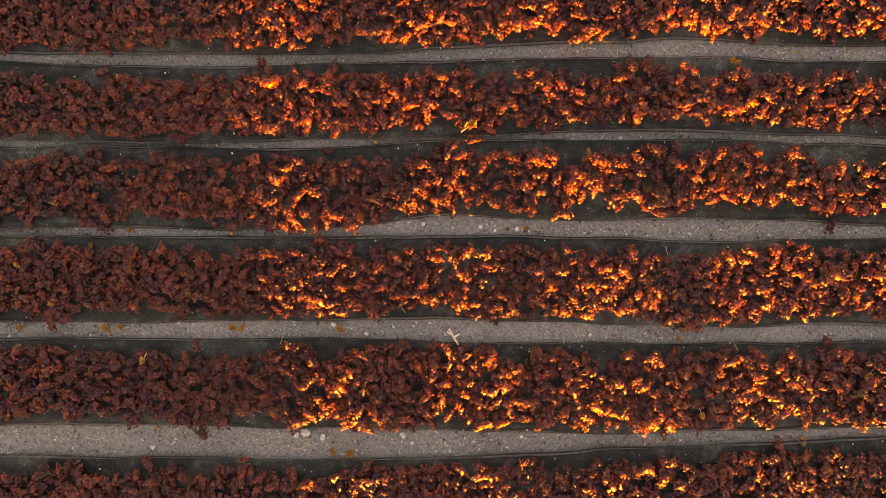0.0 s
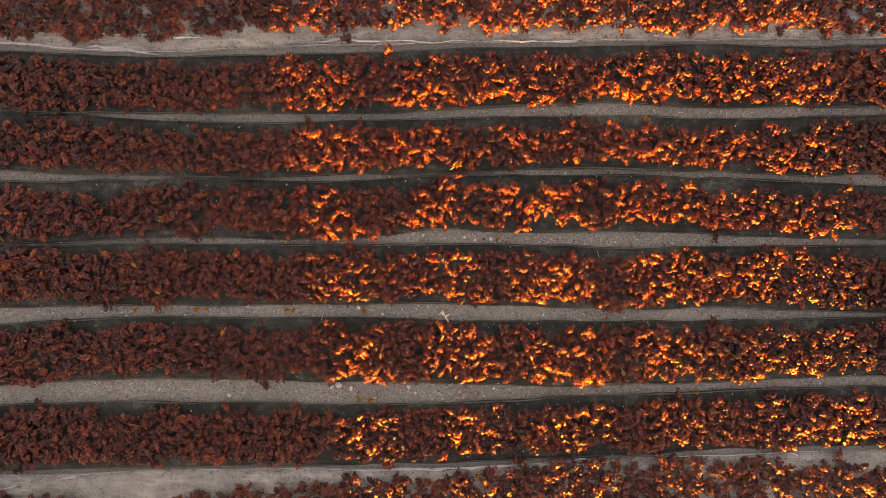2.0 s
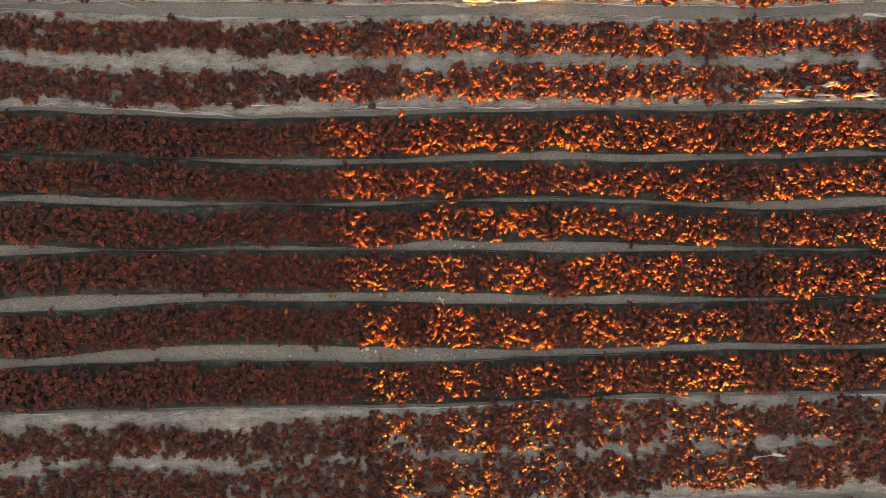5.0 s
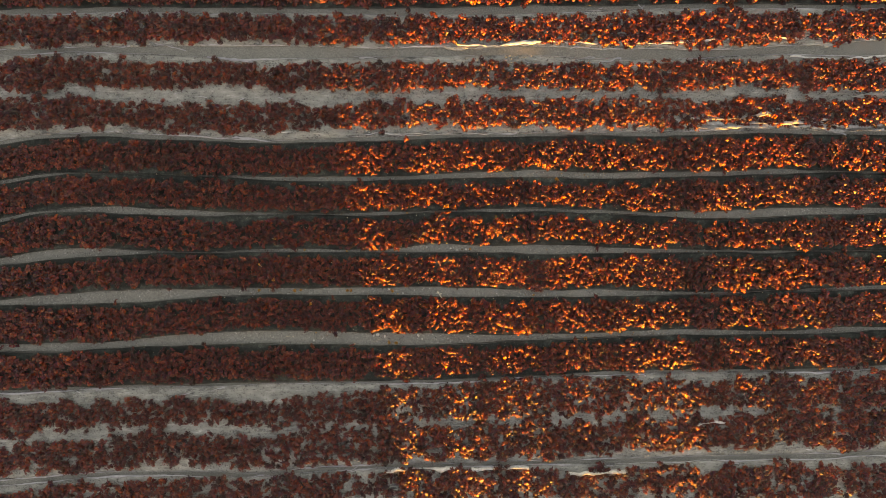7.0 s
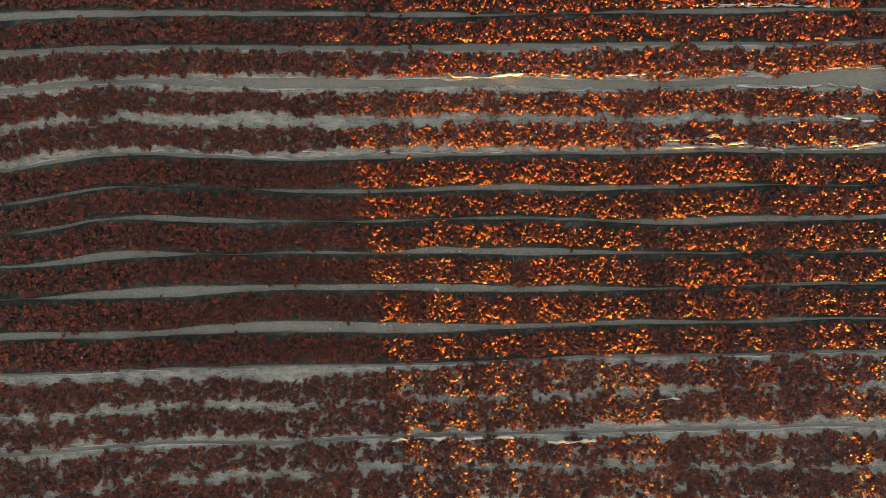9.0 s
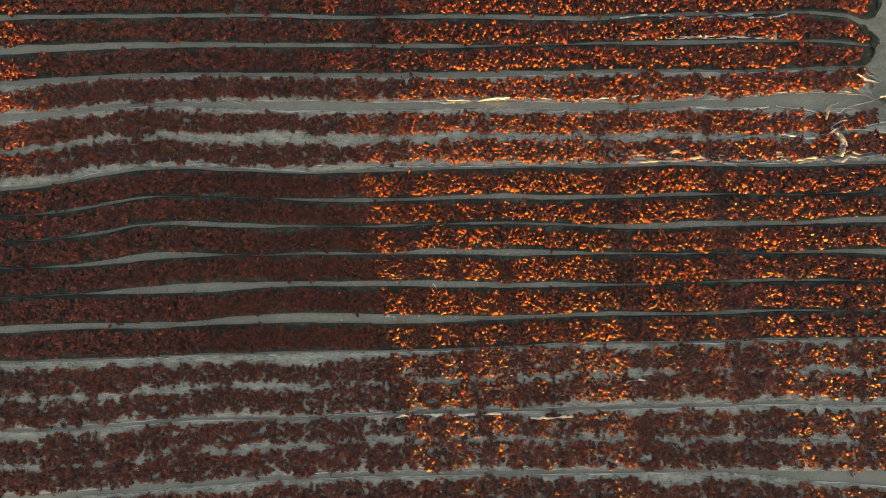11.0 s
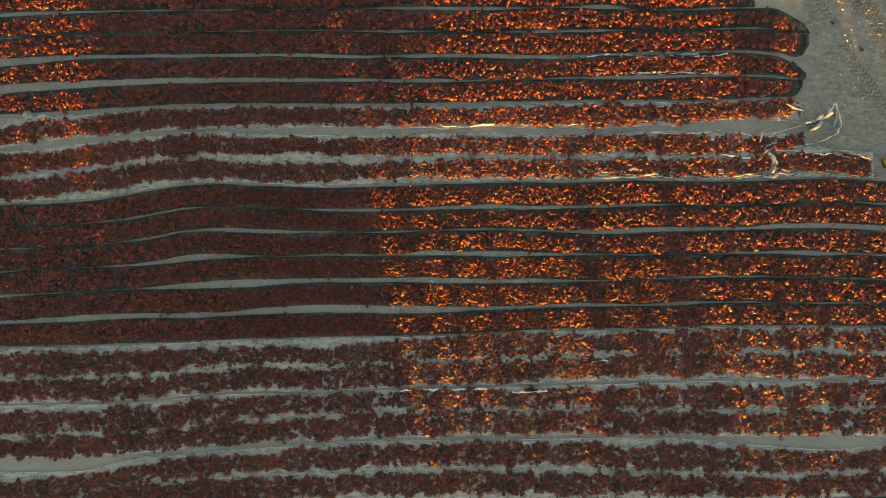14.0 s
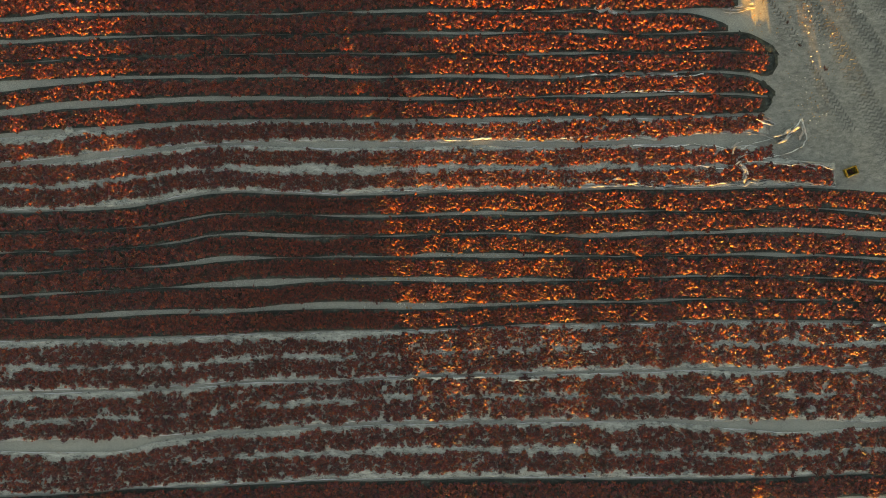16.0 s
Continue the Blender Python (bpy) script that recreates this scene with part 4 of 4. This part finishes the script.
def ribbon(points, width, seed, name="film_scrap", mat=FILM, label="crumpled strip of torn clear plastic film", lift=1.0, parent=None):
    """A crumpled strip of film or sheet along a line of points."""
    lift = lift * min(1, width / 0.035)
    pts = np.array(points, float)
    t = np.linspace(0, len(pts) - 1, int((8 if width < 0.025 else 24) * (len(pts) - 1)))
    x, y = np.interp(t, np.arange(len(pts)), pts[:, 0]), np.interp(t, np.arange(len(pts)), pts[:, 1])
    for k in range(8):
        x[1:-1], y[1:-1] = (x[:-2] + x[1:-1] + x[2:]) / 3, (y[:-2] + y[1:-1] + y[2:]) / 3
    dx, dy = np.gradient(x), np.gradient(y)
    ln = np.hypot(dx, dy) + 1e-6
    nx, ny = -dy / ln, dx / ln
    arc = np.cumsum(ln)
    # a narrow crease is a low tent, a broad fold has steep sides and a flat top
    v, rise = (np.array([-1, 0, 1]), np.array([0, 1, 0])) if width < 0.025 else (np.array([-1, -0.94, -0.5, 0, 0.5, 0.94, 1]), np.array([0, 1, 0.9, 1.05, 0.95, 1, 0]))
    w = width * np.clip(0.6 + 1.1 * wave(arc * 5, seed, 1.0), 0.06, 1.5)
    off = v[None] * w[:, None] / 2 + (0.3 * width * wave(arc * 4, seed + 1, 1) + 0.018 * wave(arc * 9, seed + 5, 1))[:, None]
    gx, gy = x[:, None] + nx[:, None] * off, y[:, None] + ny[:, None] * off
    z = 0.014 + 0.048 * lift * rise[None] * (0.65 + 0.45 * wave(arc * 4, seed + 2, 1))[:, None] + 0.004 * lift * wave2(gx, gy, seed + 3, 25) + dip(gx, gy)
    i = np.arange(gx.size).reshape(gx.shape)
    f = np.stack([i[:-1, :-1], i[1:, :-1], i[1:, 1:], i[:-1, 1:]], -1).reshape(-1, 4)
    top = np.stack([gx, gy, z], -1).reshape(-1, 3)
    low = top - np.array([0, 0, 0.003])
    ob = new(name, mesh_from(name, np.concatenate([top, low]), np.concatenate([f, f[:, ::-1] + gx.size]), mat))
    if parent:
        ob.parent = parent
        return tagged(ob, label)
    return tagged(ob, label, "plastic film", "torn film scraps")


def scraps(first, rows):
    for k, (points, width) in enumerate(rows):
        ribbon(points, 1.6 * width, first + 7 * k, mat=FILM_THIN, lift=0.7)


def film_edges(first, rows, film=None, lift=1.2):
    """A broad edge lies in several folds, side by side."""
    for k, (points, width) in enumerate(rows):
        folds = 1 if width < 0.04 else 3
        for j in range(folds):
            side = (j - (folds - 1) / 2) * width * 0.8
            line = [(x + 0.02 * wave(3.0 * x, first + j, 1.0), y + side + 0.025 * wave(2.0 * x, first + 5 + j, 1.0)) for x, y in points]
            ribbon(line, width / folds ** 0.6, first + 7 * k + 131 * j, "film_scrap" if film is None else "edge_fold", MILKY_FILM if folds > 1 else WHITE_FILM, "bright folded edge of clear plastic film", lift, film)


scraps(300, (
        (((5.15, 7.95), (5.35, 7.84), (5.6, 7.80)), 0.18),
        (((-11.9, 4.2), (-11.5, 4.18), (-11.1, 4.05), (-10.6, 4.1)), 0.16),
        (((4.27, 2.42), (4.87, 2.37), (5.71, 2.39), (6.43, 2.41)), 0.13),
        (((6.97, 2.89), (7.44, 2.87), (7.98, 2.89)), 0.06),
        (((7.95, 2.29), (8.22, 2.41), (8.39, 2.29), (8.64, 2.38)), 0.05),
        (((6.31, 3.72), (6.67, 3.79), (7.15, 3.80)), 0.05),
        (((2.79, -2.97), (3.05, -2.95)), 0.04)))
scraps(370, (
        (((2.79, -2.94), (3.10, -2.91), (3.31, -2.92)), 0.05),
        (((2.90, -3.63), (3.17, -3.61)), 0.04),
        (((3.56, 2.29), (4.25, 2.38), (5.30, 2.32)), 0.04),
        (((13.30, 7.62), (13.37, 7.72), (13.40, 7.80)), 0.10),
        (((-0.32, 3.84), (0.29, 3.73), (0.90, 3.75), (1.50, 3.82)), 0.035),
        (((1.69, 3.83), (2.59, 3.85), (3.68, 3.79), (4.64, 3.74)), 0.03),
        (((7.1, 5.25), (7.7, 5.3), (8.2, 5.27)), 0.10)))
film_edges(600, (
        (((5.44, 5.74), (6.15, 5.69), (6.86, 5.75), (7.64, 5.75)), 0.05),
        (((5.22, 7.89), (5.51, 7.74), (5.79, 7.64)), 0.06),
        (((9.2, 7.66), (9.6, 7.78), (10.0, 7.95)), 0.10),
        (((9.0, 7.72), (9.5, 7.66), (10.1, 7.88)), 0.06),
        (((5.9, 5.68), (6.5, 5.63), (7.2, 5.69)), 0.03),
        (((4.44, 5.28), (5.30, 5.25), (6.01, 5.24), (6.86, 5.27), (7.7, 5.24), (8.2, 5.22)), 0.038),
        (((5.6, 5.22), (6.3, 5.19), (7.0, 5.22)), 0.03),
        (((4.5, 5.74), (5.1, 5.78), (5.5, 5.73)), 0.03),
        (((7.5, 5.70), (8.0, 5.68), (8.45, 5.74)), 0.035),
        (((5.5, 6.16), (6.2, 6.14), (6.9, 6.18), (7.6, 6.15)), 0.03)))
film_edges(630, (
        (((-0.86, -3.78), (-0.29, -3.74), (0.34, -3.75)), 0.038),
        (((0.66, -3.75), (1.26, -3.71), (1.64, -3.70)), 0.038),
        (((2.37, -3.80), (2.79, -3.77), (3.35, -3.77)), 0.038),
        (((4.6, -2.93), (4.85, -2.90), (5.1, -2.94)), 0.038)), FILMS[3], 2.6)
film_edges(640, (
        (((8.0, 3.92), (7.3, 3.90), (6.6, 3.86), (5.8, 3.88)), 0.035),
        (((5.6, 3.88), (4.9, 3.86), (4.2, 3.80), (3.4, 3.80)), 0.03),
        (((2.9, 3.80), (2.1, 3.83), (1.2, 3.79), (0.4, 3.78)), 0.03),
        (((8.17, 3.93), (8.74, 3.97), (9.49, 3.93), (10.30, 3.91), (10.64, 3.81)), 0.045)), FILMS[0], 1.7)
film_edges(670, (
        (((10.64, 3.81), (10.93, 3.84), (11.20, 4.00), (11.39, 4.15), (11.49, 4.35)), 0.030),
        (((11.49, 4.35), (11.60, 4.05), (11.65, 3.72), (11.50, 3.48), (11.20, 3.32), (10.80, 3.20), (10.13, 3.13)), 0.028),
        (((10.30, 4.42), (10.52, 4.34), (10.66, 4.18), (10.52, 4.05)), 0.05),
        (((10.05, 4.33), (10.35, 4.20), (10.62, 4.16)), 0.035)), FILMS[0], 2.6)
film_edges(680, (
        (((10.72, 3.72), (10.95, 3.78), (11.18, 3.96), (11.36, 4.10)), 0.13),
        (((11.42, 3.75), (11.55, 3.95), (11.52, 4.15)), 0.05)), FILMS[0], 2.6)
film_edges(700, (
        (((8.0, 3.55), (7.2, 3.52), (6.3, 3.57)), 0.025),
        (((-1.2, 2.24), (-0.2, 2.20), (0.6, 2.21), (1.4, 2.20)), 0.016),
        (((-4.0, 2.30), (-3.2, 2.28), (-2.4, 2.26)), 0.013),
        (((8.17, 3.58), (8.69, 3.53), (9.15, 3.44), (9.35, 3.41), (9.38, 3.56), (9.67, 3.67)), 0.030),
        (((9.61, 3.44), (10.01, 3.61), (10.53, 3.72)), 0.028),
        (((9.18, 2.80), (9.21, 2.62), (9.15, 2.45)), 0.035)), FILMS[1])
film_edges(740, (
        (((9.78, 3.24), (9.58, 3.16), (9.44, 3.00), (9.60, 2.90), (9.72, 2.72), (9.66, 2.46)), 0.10),
        (((9.30, 3.30), (9.34, 3.45), (9.46, 3.58)), 0.05),
        (((9.88, 3.16), (9.66, 3.10), (9.52, 2.94), (9.68, 2.84), (9.80, 2.62)), 0.038)), FILMS[1], 3.0)
film_edges(760, (
        (((8.17, 2.92), (8.75, 2.86), (9.15, 2.80), (9.41, 2.97), (9.61, 3.06), (9.72, 3.12), (9.81, 3.00), (10.07, 3.03), (10.48, 2.99), (11.05, 2.90), (11.51, 2.93), (11.97, 2.92), (12.31, 2.78), (12.43, 2.76)), 0.035),
        (((12.43, 2.76), (12.41, 2.48), (12.38, 2.25), (11.91, 2.37), (11.28, 2.40), (10.71, 2.49), (10.13, 2.41)), 0.045),
        (((11.35, 2.97), (11.62, 2.93), (11.85, 2.86)), 0.07)), FILMS[1], 2.3)
film_edges(790, (
        (((10.13, 2.41), (9.85, 2.50), (9.69, 2.36), (9.41, 2.39), (9.10, 2.36), (8.58, 2.28), (8.35, 2.40), (8.17, 2.40)), 0.08),
        (((7.9, 2.36), (7.2, 2.30), (6.6, 2.40), (5.9, 2.38), (5.2, 2.36), (4.5, 2.37)), 0.09),
        (((4.6, 2.40), (5.1, 2.38), (5.6, 2.40), (6.1, 2.44)), 0.12)), FILMS[1], 1.7)
ribbon(((9.5, 6.98), (10.1, 6.86), (10.5, 6.66), (10.80, 6.32), (10.72, 5.92), (10.45, 5.78)), 0.20, 800, "end_fold", SHEET, "dark woven sheet folded over at a row's end", 0.7, UPPER_LAID)
ribbon(((10.0, 5.55), (10.35, 5.45), (10.58, 5.22), (10.58, 4.90), (10.30, 4.62)), 0.16, 807, "end_fold", SHEET, "dark woven sheet folded over at a row's end", 0.7, LOWER_LAID)


def creases():
    """Short white creases and scratches where the films lie bare."""
    r = np.random.default_rng(811)
    bands = ((L6_LOW, P1_UP), (P1_LOW, P12_UP), (P12_LOW, P2A_UP), (P2A_LOW, P2B_UP), (P2B_LOW, B1_UP), (B6_LOW, S1A_UP), (S1A_LOW, S1B_UP), (S1B_LOW, S12_UP), (S12_LOW, S2A_UP), (S2A_LOW, S2B_UP), (S2B_LOW, S23_UP), (S23_LOW, S3A_UP), (S3A_LOW, S3B_UP))
    owner = (0, 0, 1, 1, 1, 2, 2, 2, 3, 3, 3, 4, 4)
    for k in range(180):
        upper, lower = bands[k % len(bands)]
        x, u = r.uniform(-9.5, 9.5), r.uniform(0.15, 0.85)
        y = float(edge(upper)(x)) * u + float(edge(lower)(x)) * (1 - u)
        a, s = r.normal(0, 0.12) + (r.uniform(-1.2, 1.2) if k % 4 == 0 else 0), r.uniform(0.06, 0.16) if k % 4 == 0 else r.uniform(0.12, 0.45)
        line = [(x + s * t * math.cos(a), y + s * t * math.sin(a) + 0.012 * math.sin(3 * t + k)) for t in (-1, -0.3, 0.4, 1)]
        ribbon(line, r.uniform(0.007, 0.020), 830 + 5 * k, "crease", FOLD, "", 0.35, FILMS[owner[k % len(bands)]])


creases()


def tongue():
    """The loose end of one film, spread on the ground as a rounded lobe."""
    n, m = 72, 12
    a = np.linspace(0, 2 * math.pi, n, endpoint=False)
    t = np.linspace(0, 1, m)
    rx, ry = 0.85 + 0.08 * np.sin(3 * a), 0.52 + 0.06 * np.sin(2 * a + 1)
    gx = 10.85 + np.outer(rx * np.cos(a), t) + 0.15 * np.outer(np.sin(a), t)
    gy = 3.62 + np.outer(ry * np.sin(a), t) + 0.25 * np.outer(np.cos(a), t)
    z = 0.008 + 0.012 * np.abs(wave2(gx, gy, 400, 7)) + 0.03 * np.exp(-((t[None] - 0.95) / 0.05) ** 2) * (0.6 + 0.5 * wave(a * 3, 401, 1))[:, None] + dip(gx, gy)
    i = np.arange(n * m).reshape(n, m)
    j = np.roll(i, -1, 0)
    f = np.stack([i[:, :-1], i[:, 1:], j[:, 1:], j[:, :-1]], -1).reshape(-1, 4)
    ob = new("loose_film", mesh_from("loose_film", np.stack([gx, gy, z], -1).reshape(-1, 3), f, FILM_LOOSE))
    tagged(ob, "loose rounded end of translucent plastic film on soil", "plastic film")


tongue()


# ---- the yard beside the strips ----
def tyre_track(points, width, seed):
    """Zigzag ridges pressed up by a tread, along a line; their darker colour carries relief shade."""
    pts = np.array(points, float)
    s = np.linspace(0, len(pts) - 1, 400)
    x, y = np.interp(s, np.arange(len(pts)), pts[:, 0]), np.interp(s, np.arange(len(pts)), pts[:, 1])
    for k in range(60):
        x[1:-1], y[1:-1] = (x[:-2] + x[1:-1] + x[2:]) / 3, (y[:-2] + y[1:-1] + y[2:]) / 3
    along = np.concatenate([[0], np.cumsum(np.hypot(np.diff(x), np.diff(y)))])
    r = np.random.default_rng(seed)
    vs, fs = [], []
    for d in np.arange(0, along[-1], 0.125):
        cx, cy = np.interp(d, along, x), np.interp(d, along, y)
        ex, ey = np.interp(d + 0.05, along, x) - cx, np.interp(d + 0.05, along, y) - cy
        ln = math.hypot(ex, ey) + 1e-9
        ex, ey = ex / ln, ey / ln
        teeth = 2 * round(width / 0.19)
        for k in range(teeth):
            if r.uniform() < 0.12:
                continue
            ends = []
            for q in (k, k + 1):
                side = (q / teeth - 0.5) * width
                fwd = 0.075 if q % 2 else -0.0
                ends.append((cx - ey * side + ex * fwd, cy + ex * side + ey * fwd))
            (ax, ay), (bx, by) = ends
            px, py = ex * 0.026, ey * 0.026
            top = r.uniform(-0.004, 0.003)
            b = len(vs)
            low = float(dip(cx, cy))
            vs += [(ax - px, ay - py, low - 0.016), (bx - px, by - py, low - 0.016), (bx, by, low + top), (ax, ay, low + top), (ax + px, ay + py, low - 0.016), (bx + px, by + py, low - 0.016)]
            fs += [(b, b + 1, b + 2, b + 3), (b + 3, b + 2, b + 5, b + 4)]
    ob = new("tyre_track", mesh_from("tyre_track", vs, fs, TRACK, False))
    tagged(ob, "zigzag tractor tyre tread pressed into grey soil", "tyre track", kind="stuff")


tyre_track(((11.1, 8.7), (11.97, 7.46), (12.83, 6.07), (13.6, 4.4), (14.2, 3.0)), 1.0, 500)
tyre_track(((12.2, 8.7), (13.05, 7.5), (13.9, 6.1), (14.9, 4.2)), 1.0, 501)
tyre_track(((9.99, 8.6), (10.68, 7.75), (11.46, 6.61)), 0.6, 502)
tyre_track(((13.6, 8.6), (14.3, 7.4), (15.1, 5.8)), 0.9, 503)
tyre_track(((14.6, 8.6), (15.3, 7.2), (15.7, 6.2)), 0.8, 504)
tyre_track(((11.7, 6.0), (12.4, 4.9), (13.0, 3.9)), 0.5, 505)


def litter():
    r = np.random.default_rng(520)
    x = np.concatenate([r.normal(11.5, 0.35, 90), r.uniform(10.6, 13.5, 40), r.normal(11.8, 0.3, 60)])
    y = np.concatenate([r.uniform(4.4, 8.2, 90), r.uniform(3.0, 8.2, 40), r.uniform(3.6, 5.2, 60)])
    x = np.concatenate([x, r.normal(11.87, 0.22, 130), r.normal(10.75, 0.35, 50), r.normal(10.3, 0.3, 30)])
    y = np.concatenate([y, r.normal(7.75, 0.3, 130), r.normal(7.7, 0.3, 50), r.normal(7.2, 0.25, 30)])
    for cx, cy, wide, many in ((12.7, 8.3, 0.28, 110), (12.7, 7.15, 0.18, 60), (12.2, 7.2, 0.15, 40), (12.35, 5.9, 0.10, 30), (11.9, 4.6, 0.16, 40)):
        x, y = np.concatenate([x, r.normal(cx, wide, many)]), np.concatenate([y, r.normal(cy, wide, many)])
    keep = (x > 11.0) | (y > 7.0)
    pebbles("leaf_litter", x[keep], y[keep], np.full(keep.sum(), 0.007), 0.005 + 0.016 * r.uniform(0, 1, keep.sum()) ** 3, LEAF, "scattered crumbs of dry leaf and stalk on soil", 521, "leaf litter")
    py = r.uniform(4.2, 8.0, 80)
    px = 11.75 + 0.12 * np.abs(py - 5.6) + r.normal(0, 0.32, 80)
    pebbles("pale_chips", px, py, np.full(80, 0.008), 0.006 + 0.019 * r.uniform(0, 1, 80) ** 2, PALE, "pale chips of stalk and film on soil", 523, "chips")
    n = 3400
    pebbles("clods", r.uniform(9.5, 15.5, n), r.uniform(2.6, 9.5, n), np.full(n, -0.010), r.uniform(0.005, 0.015, n), SOIL, "small dry soil clods on the yard", 522, "clods")


litter()
for x, y, yaw in ((12.33, 5.92, 20), (12.28, 5.98, 95), (11.55, 6.7, 140), (11.2, 7.45, 60)):
    fallen = new("grape_bunch", SINGLE[int(yaw) % 20])
    fallen.matrix_basis = pose(x, y, float(dip(x, y)) - 0.012, 0, 0, yaw)
    tagged(fallen, "dropped bunch of shrivelled grapes on bare soil", "grape bunch", "drying grape bunches")


def crate(x, y, yaw):
    root = tagged(new("plastic_crate"), "open slotted olive-yellow plastic harvest crate on soil", "crate")
    root.matrix_basis = pose(x, y, float(dip(x, y)) - 0.012, 0, 0, yaw)
    lx, ly, h = 0.165, 0.12, 0.15
    bm = bmesh.new()
    for k in range(7):
        u = -ly + 0.02 + k * (2 * ly - 0.04) / 6
        box(bm, -lx + 0.01, lx - 0.01, u - 0.014, u + 0.014, 0.004, 0.014, 0.002)
    for u in (-0.12, 0, 0.12):
        box(bm, u - 0.012, u + 0.012, -ly + 0.01, ly - 0.01, 0.015, 0.022, 0.002)
    part("base", bm, CRATE, root)
    for along, side in (("x", -1), ("x", 1), ("y", -1), ("y", 1)):
        bm = bmesh.new()
        half, at = (lx, ly * side) if along == "x" else (ly, lx * side)
        bars = []
        for z in (0.022, 0.057, 0.092, 0.127):
            bars.append((-half, half, z - 0.013, z + 0.013))
        for k in range(5):
            u = -half + 0.012 + k * (2 * half - 0.024) / 4
            bars.append((u - 0.012, u + 0.012, 0.0, h - 0.01))
        for k, (u0, u1, z0, z1) in enumerate(bars):
            d = 0.006 if k < 4 else 0.009
            if along == "x":
                box(bm, u0, u1, at - d, at + d, z0, z1, 0.002)
            else:
                box(bm, at - d, at + d, u0, u1, z0, z1, 0.002)
        part("side_wall", bm, CRATE, root)
    bm = bmesh.new()
    for v in (-ly, ly):
        box(bm, -lx - 0.016, lx + 0.016, v - 0.016, v + 0.016, h - 0.018, h, 0.004)
    for u in (-lx, lx):
        box(bm, u - 0.016, u + 0.016, -ly + 0.016, ly - 0.016, h - 0.0185, h - 0.0005, 0.004)
    part("rim", bm, CRATE, root)


crate(12.93, 2.70, 22)
for x, y, yaw in ((12.97, 2.73, 15), (12.90, 2.69, 100), (12.99, 2.66, 160)):
    left = new("grape_bunch", SINGLE[(yaw // 5) % 20])
    left.matrix_basis = pose(x, y, float(dip(x, y)) + 0.010, 0, 0, yaw)
    tagged(left, "leftover bunch of brown shrivelled grapes in an open crate", "grape bunch", "drying grape bunches")
